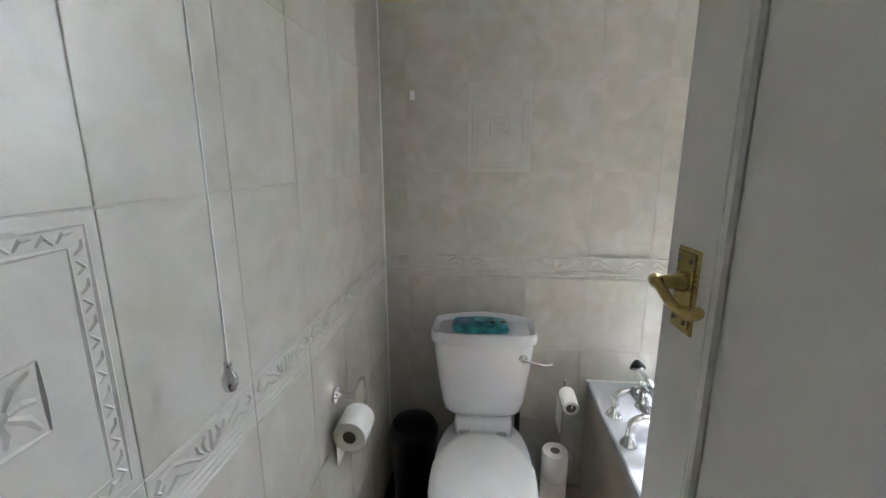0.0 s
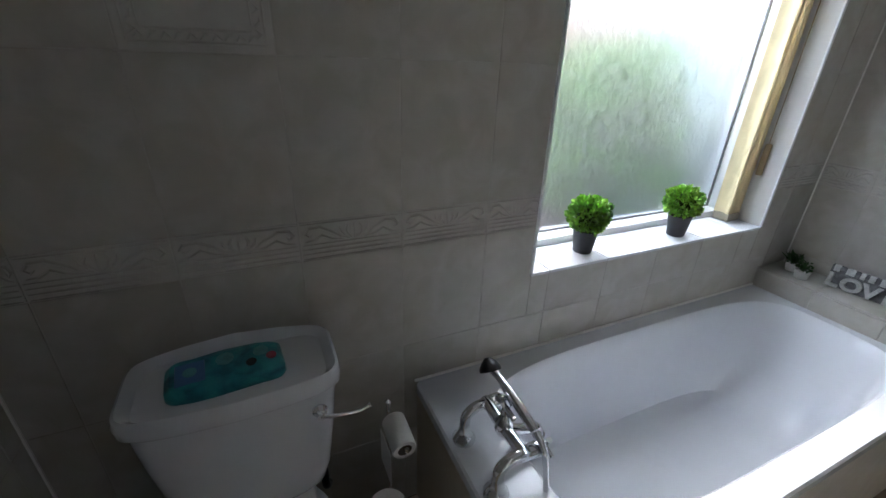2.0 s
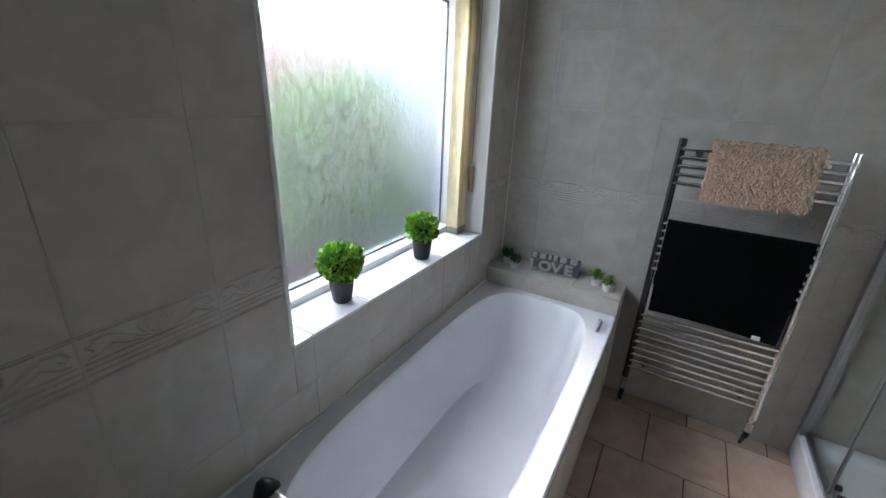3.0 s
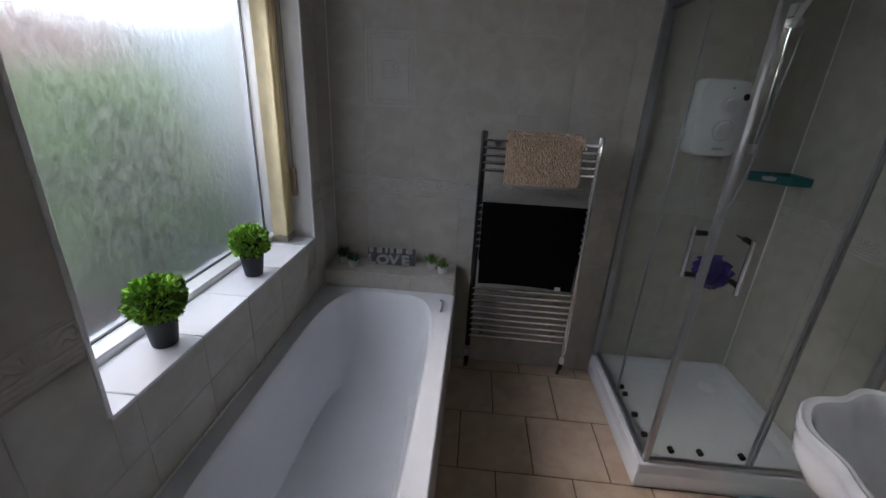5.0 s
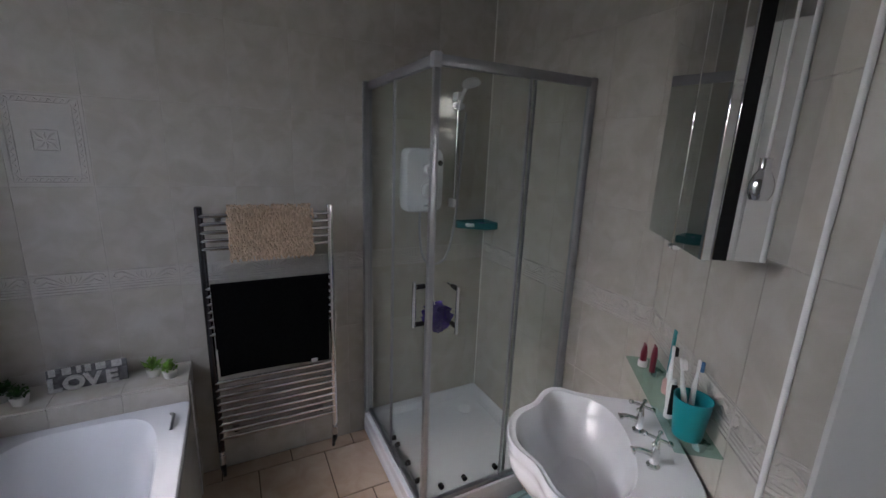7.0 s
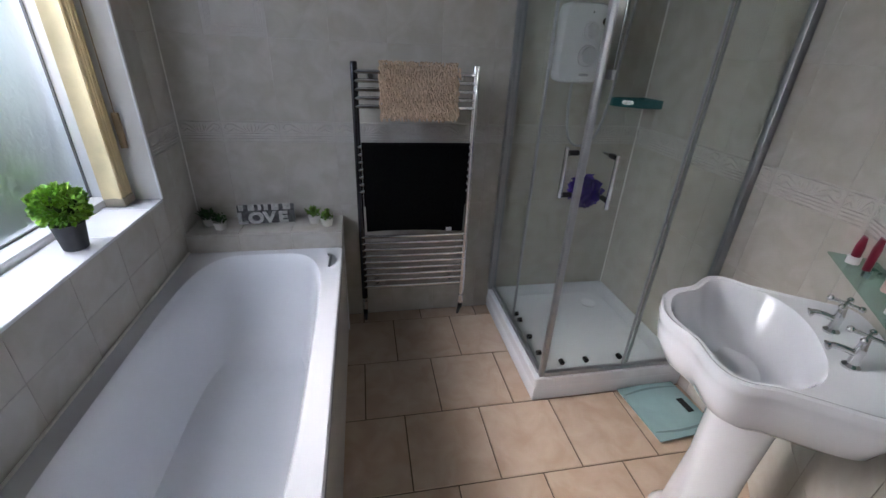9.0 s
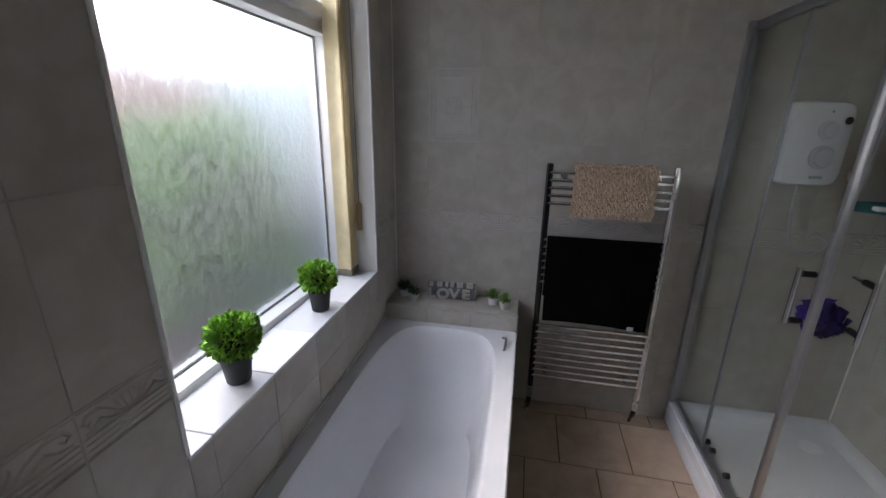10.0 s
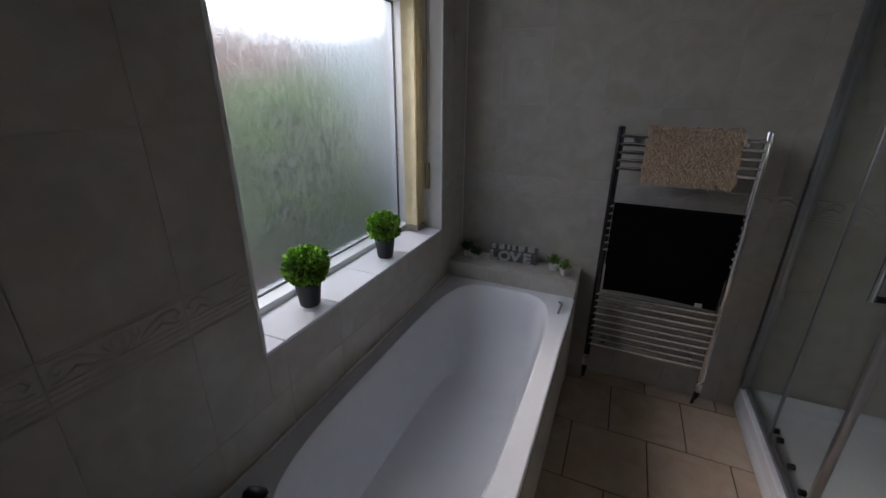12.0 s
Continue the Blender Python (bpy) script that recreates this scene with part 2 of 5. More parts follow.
def tube(bm, pts, r, seg=10, cap=True):
    """A round bar along a line of points; r may be one radius or one for each point."""
    pts = [Vector(p) for p in pts]
    n = len(pts)
    rad = r if isinstance(r, (list, tuple)) else [r] * n
    ref = Vector((0, 0, 1)) if abs((pts[1] - pts[0]).normalized().z) < 0.9 else Vector((1, 0, 0))
    rings = []
    for i in range(n):
        d = (pts[min(i + 1, n - 1)] - pts[max(i - 1, 0)]).normalized()
        a = d.cross(ref).normalized()
        b = d.cross(a).normalized()
        ref = a.cross(d).normalized()
        rings.append([bm.verts.new(pts[i] + rad[i] * (math.cos(2 * math.pi * k / seg) * a + math.sin(2 * math.pi * k / seg) * b)) for k in range(seg)])
    for i in range(n - 1):
        for k in range(seg):
            bm.faces.new((rings[i][k], rings[i][(k + 1) % seg], rings[i + 1][(k + 1) % seg], rings[i + 1][k]))
    if cap:
        bm.faces.new(rings[0])
        bm.faces.new(rings[-1][::-1])
    return bm


def loft(bm, rings, cap0=True, cap1=True):
    vs = [[bm.verts.new(p) for p in ring] for ring in rings]
    n = len(vs[0])
    for i in range(len(vs) - 1):
        for k in range(n):
            bm.faces.new((vs[i][k], vs[i][(k + 1) % n], vs[i + 1][(k + 1) % n], vs[i + 1][k]))
    if cap0:
        bm.faces.new(vs[0][::-1])
    if cap1:
        bm.faces.new(vs[-1])
    return bm


def oval(cx, cy, a, b, z, n=2.0, seg=40):
    out = []
    for k in range(seg):
        t = 2 * math.pi * k / seg
        c, s = math.cos(t), math.sin(t)
        out.append((cx + a * math.copysign(abs(c) ** (2 / n), c), cy + b * math.copysign(abs(s) ** (2 / n), s), z))
    return out


def lathe(bm, profile, seg=24, cx=0.0, cy=0.0, cap0=True, cap1=True):
    return loft(bm, [oval(cx, cy, max(r, 0.0005), max(r, 0.0005), z, 2, seg) for r, z in profile], cap0, cap1)


def arc(points, steps=8):
    """A smooth line through a few points."""
    p = [Vector(q) for q in points]
    out = []
    for i in range(len(p) - 1):
        p0, p1, p2, p3 = p[max(i - 1, 0)], p[i], p[i + 1], p[min(i + 2, len(p) - 1)]
        for k in range(steps):
            t = k / steps
            out.append(0.5 * ((2 * p1) + (p2 - p0) * t + (2 * p0 - 5 * p1 + 4 * p2 - p3) * t * t + (3 * p1 - p0 - 3 * p2 + p3) * t ** 3))
    out.append(p[-1])
    return out


def moved(bm, m, start=0):
    bm.verts.ensure_lookup_table()
    bmesh.ops.transform(bm, matrix=m, verts=bm.verts[start:])
    return bm


def ridge(bm, pts, width, height, z0):
    """A raised moulding of triangular section along a flat line, tapering at its ends."""
    n = len(pts)
    rows = []
    for i in range(n):
        a, b = pts[max(i - 1, 0)], pts[min(i + 1, n - 1)]
        dx, dy = b[0] - a[0], b[1] - a[1]
        k = math.hypot(dx, dy) or 1
        t = 0.35 + 0.65 * math.sin(math.pi * (i + 0.5) / n)
        w, h = width * t / 2, height * t
        x, y = pts[i]
        rows.append((bm.verts.new((x - dy / k * w, y + dx / k * w, z0)), bm.verts.new((x, y, z0 + h)), bm.verts.new((x + dy / k * w, y - dx / k * w, z0))))
    for i in range(n - 1):
        for j in (0, 1):
            bm.faces.new((rows[i][j], rows[i + 1][j], rows[i + 1][j + 1], rows[i][j + 1]))
    return bm


def leaf_ball(bm, centre, radius, count, size, rnd, squash=1.0, lift=0.0):
    """Many small folded leaves over a rounded clump."""
    for i in range(count):
        v = Vector((rnd.gauss(0, 1), rnd.gauss(0, 1), rnd.gauss(0, 1))).normalized()
        if v.z < -0.75:
            v.z *= -0.4
            v.normalize()
        lump = 1 + 0.16 * noise.noise(v * 2.6 + Vector(centre) * 9)
        d = radius * lump * (0.72 + 0.36 * rnd.random() ** 0.7)
        c = Vector(centre) + Vector((v.x * d, v.y * d, v.z * d * squash + lift))
        out = (v + 0.7 * Vector((rnd.uniform(-1, 1), rnd.uniform(-1, 1), rnd.uniform(-0.3, 1)))).normalized()
        side = out.cross(Vector((rnd.uniform(-1, 1), rnd.uniform(-1, 1), rnd.uniform(-1, 1)))).normalized()
        up = side.cross(out)
        s = size * rnd.uniform(0.7, 1.3)
        a = bm.verts.new(c)
        b1 = bm.verts.new(c + out * s * 0.55 + side * s * 0.38 + up * s * 0.12)
        b2 = bm.verts.new(c + out * s * 0.55 - side * s * 0.38 + up * s * 0.12)
        t = bm.verts.new(c + out * s)
        bm.faces.new((a, b1, t))
        bm.faces.new((a, t, b2))
    return bm


# ---------------------------------------------------------------- plan
XL, XR, YW, YB, YD, H = -0.258, 2.542, 1.773, -0.535, -0.06, 2.555
W1, K1 = Vector((1.349, YB)), Vector((0.737, YD))
DU = (K1 - W1).normalized()
DN = Vector((-DU.y, DU.x)) if (-DU.y * 1 + DU.x * 0) > 0 else Vector((DU.y, -DU.x))
SILL, HEAD, WX0, WX1 = 0.85, 2.272, 1.036, 2.232
ROWS_Z = [0.0, 0.342, 0.69, 1.014, 1.112, 1.46, 1.808, 2.156, H]
T = 0.0018


def wall_frame(x, y, ux, uy):
    """Axes of a wall: local x along it, local y up, local z into the room."""
    u = Vector((ux, uy, 0)).normalized()
    n = u.cross(Vector((0, 0, 1)))
    return Matrix(((u.x, 0, n.x, x), (u.y, 0, n.y, y), (u.z, 1, n.z, 0), (0, 0, 0, 1)))


# the window wall, with its opening
bm = B()
y0, y1 = YW + T, YW + 0.31
block(bm, XL - 0.25, WX0, y0, y1, -0.1, H)
block(bm, WX1, XR + 0.25, y0, y1, -0.1, H)
block(bm, WX0, WX1, y0, y1, -0.1, SILL - 0.012)
block(bm, WX0, WX1, y0, y1, HEAD + 0.012, H)
wall_window = single("wall_window", bm, M_GROUT, "cream tiled bathroom wall around a deep window opening", "wall", kind="structure", smooth=False)
wall_right = single("wall_right", block(B(), XR + T, XR + 0.2, -1.9, YW + T, -0.1, H), M_GROUT, "cream tiled wall behind towel rail and shower", "wall", kind="structure", smooth=False)
wall_left = single("wall_left", block(B(), XL - 0.2, XL - T, YD - 0.1, YW + T, -0.1, H), M_GROUT, "cream tiled wall beside the toilet", "wall", kind="structure", smooth=False)
bm = B()
foot = [(W1.x, YB - T), (XR + T, YB - T), (XR + T, YB - 0.15), (W1.x - 0.1, YB - 0.15)]
loft(bm, [[(x, y, z) for x, y in foot] for z in (-0.1, H)])
wall_basin = single("wall_basin", bm, M_GROUT, "cream tiled wall at the back of the shower", "wall", kind="structure", smooth=False)
a, b = W1 - DN * T, K1 - DN * T
foot = [(a.x, a.y), (a.x - 0.1, YB - 0.15), (K1.x - 0.02, YD - 0.12), (b.x, b.y)]
bm = B()
loft(bm, [[(x, y, z) for x, y in foot] for z in (-0.1, H)])
wall_diagonal = single("wall_diagonal", bm, M_GROUT, "cream tiled diagonal wall behind the washbasin", "wall", kind="structure", smooth=False)
bm = B()
DX0, DX1 = -0.225, 0.54
block(bm, XL - T, DX0, YD - 0.11, YD - T, 0, H)
block(bm, DX1, K1.x, YD - 0.11, YD - T, 0, H)
block(bm, DX0, DX1, YD - 0.11, YD - T, 2.03, H)
wall_door = single("wall_door", bm, M_GROUT, "cream tiled wall with the bathroom doorway", "wall", kind="structure", smooth=False)
floor = single("floor", block(B(), XL - 0.2, XR + 0.2, -1.9, YW + 0.2, -0.12, -0.004), M_FGROUT, "beige stone tiled bathroom floor with dark joints", "floor", kind="structure", smooth=False)
ceiling = single("ceiling", block(B(), XL - 0.25, XR + 0.25, -1.9, YW + 0.3, H, H + 0.1), M_CEIL, "plain white painted ceiling", "ceiling", kind="structure", smooth=False)
bm = B()
block(bm, XL - 0.9, XL - 0.8, -1.9, YD - 0.11, -0.1, H)
block(bm, XL - 0.9, XR + 0.2, -2.0, -1.9, -0.1, H)
block(bm, XL - 0.8, XL - 0.2, YD - 0.2, YD - 0.1, -0.1, H)
single("wall_hall", bm, M_PAINT, "plain painted hallway wall outside the bathroom door", "wall", kind="structure", smooth=False)
single("floor_hall", block(B(), XL - 0.9, XL - 0.2, -1.9, YD - 0.1, -0.12, -0.004), M_FGROUT, "plain hallway floor outside the bathroom", "floor", kind="structure", smooth=False)
single("ceiling_hall", block(B(), XL - 0.9, XL - 0.25, -1.9, YD - 0.1, H, H + 0.1), M_CEIL, "plain white hallway ceiling", "ceiling", kind="structure", smooth=False)

# coving where walls meet the ceiling
def coving(p, q, into):
    d = Vector((q[0] - p[0], q[1] - p[1], 0))
    n = Vector((into[0], into[1], 0)).normalized()
    prof = [(0.0, 0.0)] + [(0.055 * (1 - math.cos(t * math.pi / 10)) + 0.004, -0.055 * (1 - math.sin(t * math.pi / 10)) - 0.004) for t in range(6)]
    rings = []
    for e in (Vector((p[0], p[1], H)), Vector((q[0], q[1], H))):
        rings.append([tuple(e + n * x + Vector((0, 0, z))) for x, z in prof])
    bm = B()
    vs = [[bm.verts.new(v) for v in ring] for ring in rings]
    for k in range(len(prof)):
        j = (k + 1) % len(prof)
        bm.faces.new((vs[0][k], vs[0][j], vs[1][j], vs[1][k]))
    bm.faces.new(vs[0])
    bm.faces.new(vs[1][::-1])
    return single("trim", bm, M_CEIL, "white plaster coving between wall and ceiling", "coving", kind="structure")


coving((XL, YW), (XR, YW), (0, -1))
coving((XR, YW), (XR, YB), (-1, 0))
coving((XL, YD), (XL, YW), (1, 0))
coving((XR, YB), (W1.x, YB), (0, 1))
coving((W1.x, W1.y), (K1.x, K1.y), (DN.x, DN.y))

# sealant beads in the wall corners, the white edge trim on the outer corner
for x, y in ((XL + 0.001, YW - 0.001), (XR - 0.001, YW - 0.001), (XR - 0.001, YB + 0.001)):
    single("trim", tube(B(), [(x, y, 0.0), (x, y, H - 0.06)], 0.004, 8), M_SEAL, "white sealant bead in a wall corner", "sealant", kind="structure")
single("trim", tube(B(), [(K1.x + 0.002, YD + 0.002, 0.0), (K1.x + 0.002, YD + 0.002, H - 0.002)], 0.006, 12), M_UPVC, "white plastic quadrant trim on outer wall corner", "edge trim", kind="structure")
# ---------------------------------------------------------------- window
window = thing("window_1", "white plastic window with frosted wet glass and top vent", "window", kind="structure")
WY = 1.995
FZ0, FZ1 = SILL + 0.0, HEAD
PX0, PX1, PZ0, TZ0, TZ1, PZ1 = 1.09, 2.196, 0.876, 1.893, 1.998, 2.245
bm = B()
for x0, x1, z0, z1 in ((WX0 - 0.02, PX0, FZ0 - 0.01, FZ1 + 0.01), (PX1, WX1 + 0.02, FZ0 - 0.01, FZ1 + 0.01), (PX0, PX1, FZ0 - 0.01, PZ0), (PX0, PX1, PZ1, FZ1 + 0.01), (PX0, PX1, TZ0, TZ0 + 0.045)):
    block(bm, x0, x1, WY - 0.055, WY + 0.045, z0, z1, 0.005)
part("window_frame", bm, M_UPVC, window)
bm = B()
for x0, x1, z0, z1 in ((PX0 + 0.002, PX0 + 0.026, TZ0 + 0.05, PZ1 - 0.002), (PX1 - 0.026, PX1 - 0.002, TZ0 + 0.05, PZ1 - 0.002), (PX0 + 0.026, PX1 - 0.026, TZ0 + 0.05, TZ1 + 0.004), (PX0 + 0.026, PX1 - 0.026, PZ1 - 0.04, PZ1 - 0.002)):
    block(bm, x0, x1, WY - 0.072, WY + 0.03, z0, z1, 0.007)
sash = part("vent_sash", bm, M_UPVC, window, "white opening top vent sash")
bm = B()
for x0, x1, z0, z1 in ((PX0 - 0.001, PX0 + 0.006, PZ0 - 0.001, TZ0 + 0.001), (PX1 - 0.006, PX1 + 0.001, PZ0 - 0.001, TZ0 + 0.001), (PX0, PX1, PZ0 - 0.001, PZ0 + 0.006), (PX0, PX1, TZ0 - 0.006, TZ0 + 0.001),
                       (PX0 + 0.025, PX0 + 0.031, TZ1, PZ1 - 0.04), (PX1 - 0.031, PX1 - 0.025, TZ1, PZ1 - 0.04), (PX0 + 0.026, PX1 - 0.026, TZ1 + 0.003, TZ1 + 0.009), (PX0 + 0.026, PX1 - 0.026, PZ1 - 0.046, PZ1 - 0.039)):
    block(bm, x0, x1, WY + 0.004, WY + 0.0115, z0, z1)
part("gasket", bm, M_SEALBLK, window, "grey rubber glazing gasket", smooth=False)
pane = part("pane", block(B(), PX0 + 0.001, PX1 - 0.001, WY + 0.012, WY + 0.018, PZ0 + 0.001, TZ0 - 0.001), M_PANE, window, "frosted lower pane wet with condensation", smooth=False)
pane.visible_shadow = False
pane = part("pane", block(B(), PX0 + 0.027, PX1 - 0.027, WY + 0.012, WY + 0.018, TZ1 + 0.004, PZ1 - 0.04), M_PANE2, window, "frosted upper vent pane", smooth=False)
pane.visible_shadow = False
bm = B()
block(bm, 1.60, 1.68, WY - 0.083, WY - 0.071, 1.961, 1.983, 0.003)
tube(bm, [(1.62, WY - 0.083, 1.972), (1.62, WY - 0.102, 1.972)], 0.008)
block(bm, 1.605, 1.72, WY - 0.117, WY - 0.099, 1.963, 1.979, 0.006)
part("handle", bm, M_UPVC, sash, "white window catch handle")
# tiled sill, made of ceramic pieces, and the plain reveals
for i, (x0, x1) in enumerate(((WX0 + 0.001, 1.108), (1.11, 1.358), (1.36, 1.608), (1.61, 1.858), (1.86, 2.108), (2.11, WX1 - 0.001))):
    part("sill_tile", block(B(), x0, x1, YW - 0.003, WY - 0.056, SILL - 0.012, SILL, 0.002, 1), M_CERAM, wall_window, "white glazed sill tile")
bm = B()
block(bm, WX0 - 0.001, WX0 + 0.004, YW - 0.001, WY - 0.054, SILL + 0.001, HEAD)
single("trim", bm, M_UPVC, "white window reveal lining", "reveal", kind="structure", smooth=False)
bm = B()
block(bm, WX1 - 0.004, WX1 + 0.001, YW - 0.001, WY - 0.054, SILL + 0.001, HEAD)
single("trim", bm, M_GLOSS, "cream painted window reveal lining", "reveal", kind="structure", smooth=False)
single("trim", block(B(), WX0 + 0.005, WX1 - 0.005, YW - 0.001, WY - 0.054, HEAD - 0.003, HEAD + 0.011), M_GLOSS, "cream window head lining", "reveal", kind="structure", smooth=False)
bm = B()
for x0, x1, z0, z1 in ((WX0 - 0.006, WX0 + 0.006, SILL, HEAD + 0.006), (WX1 - 0.006, WX1 + 0.006, SILL, HEAD + 0.006), (WX0, WX1, HEAD - 0.006, HEAD + 0.006)):
    block(bm, x0, x1, YW - 0.004, YW + 0.004, z0, z1, 0.002, 1)
single("trim", bm, M_UPVC, "white plastic tile trim round the window opening", "edge trim", kind="structure")

# the vertical blind, drawn back to one side
blind = thing("vertical_blind", "yellowed cream vertical blind drawn to the window's side", "blind")
part("headrail", block(B(), WX0 + 0.02, WX1 - 0.012, 1.878, 1.911, HEAD - 0.05, HEAD - 0.004, 0.004), M_ALU, blind, "grey metal headrail")
for i in range(7):
    bm = B()
    x = 2.132 + i * 0.0125
    pts = []
    for k in range(9):
        f = k / 8
        pts.append((x + 0.007 * math.sin(f * math.pi) + 0.003 * math.sin(i * 2.1), 1.862 + 0.066 * f))
    for s in range(8):
        vs = []
        for (px, py), z in ((pts[s], 0.885), (pts[s + 1], 0.885), (pts[s + 1], HEAD - 0.05), (pts[s], HEAD - 0.05)):
            vs.append(bm.verts.new((px, py, z)))
        bm.faces.new(vs)
    bmesh.ops.remove_doubles(bm, verts=bm.verts, dist=1e-5)
    bmesh.ops.solidify(bm, geom=bm.faces[:], thickness=0.0015)
    part("slat", bm, M_BLIND, blind)
part("weight", block(B(), 2.134, 2.216, 1.860, 1.93, 0.853, 0.886, 0.003), mat("grey_brown_weight", (0.33, 0.29, 0.22), 0.6, vary=0.3, scale=20), blind, "grey-brown bottom weight pocket")
bm = B()
tube(bm, [(2.213, 1.845, HEAD - 0.05), (2.215, 1.845, 1.19)], 0.002, 6)
block(bm, 2.206, 2.222, 1.832, 1.855, 1.06, 1.19, 0.004)
part("cord_weight", bm, mat("brown_cord_weight", (0.30, 0.22, 0.12), 0.5), blind, "brown pull cord weight")


# ---------------------------------------------------------------- bath
bath = thing("bathtub", "white acrylic bathtub built in beneath the window", "bathtub")
BX0, BX1, BY0, BY1, RIM = 0.64, 2.338, 1.072, YW - 0.002, 0.545


def tub_ring(x0, x1, y0, y1, z, n, seg=72):
    return oval((x0 + x1) / 2, (y0 + y1) / 2, (x1 - x0) / 2, (y1 - y0) / 2, z, n, seg)


bm = B()
rings = [tub_ring(BX0, BX1, BY0, BY1, RIM - 0.035, 60), tub_ring(BX0, BX1, BY0, BY1, RIM - 0.006, 60), tub_ring(BX0 + 0.006, BX1 - 0.002, BY0 + 0.006, BY1, RIM, 60)]
for dx0, dx1, dy, z, n in ((0.165, 0.045, 0.052, RIM + 0.001, 4.2), (0.172, 0.052, 0.058, RIM - 0.006, 4.2), (0.185, 0.075, 0.068, RIM - 0.04, 4.1), (0.205, 0.13, 0.085, RIM - 0.16, 4.4), (0.235, 0.22, 0.105, RIM - 0.29, 4.2), (0.27, 0.30, 0.13, RIM - 0.365, 4.0), (0.34, 0.40, 0.18, RIM - 0.385, 3.6), (0.6, 0.7, 0.26, RIM - 0.39, 3.0)):
    rings.append(tub_ring(BX0 + dx0, BX1 - dx1, BY0 + dy + 0.022, BY1 - dy - 0.010, z, n))
loft(bm, rings, cap0=False)
part("tub", bm, M_ACRYL, bath)
part("front_panel", block(B(), BX0 + 0.012, XR - 0.001, BY0 + 0.006, BY0 + 0.02, 0.001, RIM - 0.03, 0.003), M_TILE, bath, "cream tiled front bath panel")
part("end_panel", block(B(), BX0 + 0.008, BX0 + 0.02, BY0 + 0.021, YW - 0.001, 0.001, RIM - 0.03, 0.003), mat("beige_bath_panel", (0.50, 0.44, 0.36), 0.4, vary=0.1, scale=8), bath, "beige end bath panel")
part("panel_trim", block(B(), 2.385, 2.397, BY0 - 0.001, BY0 + 0.0055, 0.001, 0.612, 0.002), M_UPVC, bath, "white panel edge trim")
bm = B()
tube(bm, arc([(2.14, 1.128, RIM + 0.003), (2.17, 1.124, RIM + 0.016), (2.22, 1.124, RIM + 0.018), (2.255, 1.138, RIM + 0.004)], 6), [0.006] * 19, 8)
part("grip", bm, M_ALU, bath, "grey metal bath grip")
bm = B()
lathe(bm, [(0.001, 0), (0.03, 0.001), (0.034, 0.006), (0.028, 0.01), (0.001, 0.011)], 20)
part("overflow", moved(bm, pose(0.82, 1.42, 0.45, 0, 72, 0)), M_CHROME, bath, "chrome overflow cover")
single("trim", tube(B(), [(BX0, YW - 0.003, RIM + 0.002), (BX1, YW - 0.003, RIM + 0.002)], 0.005, 8), M_SEAL, "white sealant along the bath edge", "sealant", kind="structure")

# tiled ledge at the foot of the bath
ledge = single("ledge", block(B(), BX1 + 0.012, XR + T, BY0 + 0.021, YW + T, 0.001, 0.624), M_GROUT, "cream tiled ledge at the end of the bath", "ledge", kind="structure", smooth=False)
for i in range(3):
    ya = BY0 + 0.004 + i * 0.2345
    part("tile", block(B(), BX1 + 0.002, XR - 0.001, ya, ya + 0.2335, 0.624, 0.634, 0.002, 1), M_TILE, ledge)
    part("tile", block(B(), BX1 + 0.001, BX1 + 0.012, ya, ya + 0.2335, 0.44, 0.623, 0.002, 1), M_TILE, ledge)
part("tile", block(B(), BX1 + 0.013, XR - 0.001, BY0 + 0.004, BY0 + 0.02, RIM - 0.028, 0.623, 0.002, 1), M_TILE, ledge)

# bath shower mixer
tap = thing("bath_shower_mixer", "traditional chrome bath shower mixer on the bath end", "bath tap")
TX = 0.695
for y in (1.352, 1.518):
    bm = B()
    lathe(bm, [(0.001, RIM + 0.001), (0.031, RIM + 0.002), (0.031, RIM + 0.008), (0.022, RIM + 0.02), (0.015, RIM + 0.04), (0.014, RIM + 0.055)], 20, TX - 0.012, y)
    tube(bm, arc([(TX - 0.012, y, RIM + 0.05), (TX - 0.008, y, RIM + 0.085), (TX + 0.02, y, RIM + 0.105), (TX + 0.05, y, RIM + 0.105)], 5), 0.014, 12)
    part("inlet_leg", bm, M_CHROME, tap)
    bm = B()
    lathe(bm, [(0.010, -0.02), (0.018, -0.012), (0.019, 0.012), (0.011, 0.022), (0.008, 0.035)], 16)
    moved(bm, pose(TX + 0.075, y, RIM + 0.105, 0, 90, 0))
    for ang in (20, 110):
        n0 = len(bm.verts)
        tube(bm, [(0, -0.03, 0), (0, -0.024, 0), (0, 0.024, 0), (0, 0.03, 0)], [0.0075, 0.0055, 0.0055, 0.0075], 10)
        moved(bm, pose(TX + 0.112, y, RIM + 0.105, 0, 0, 0) @ pose(0, 0, 0, ang, 0, 0), n0)
    part("cross_handle", bm, M_CHROME, tap, "chrome cross-head tap handle")
bm = B()
tube(bm, [(TX + 0.05, 1.34, RIM + 0.105), (TX + 0.05, 1.53, RIM + 0.105)], 0.016, 14)
lathe(bm, [(0.016, RIM + 0.085), (0.024, RIM + 0.1), (0.022, RIM + 0.125), (0.012, RIM + 0.14), (0.010, RIM + 0.165)], 16, TX + 0.05, 1.435)
part("body", bm, M_CHROME, tap)
bm = B()
tube(bm, arc([(TX + 0.05, 1.435, RIM + 0.10), (TX + 0.10, 1.435, RIM + 0.075), (TX + 0.15, 1.435, RIM + 0.06), (TX + 0.165, 1.435, RIM + 0.03)], 6), [0.015] * 18 + [0.018], 12)
part("spout", bm, M_CHROME, tap)
bm = B()
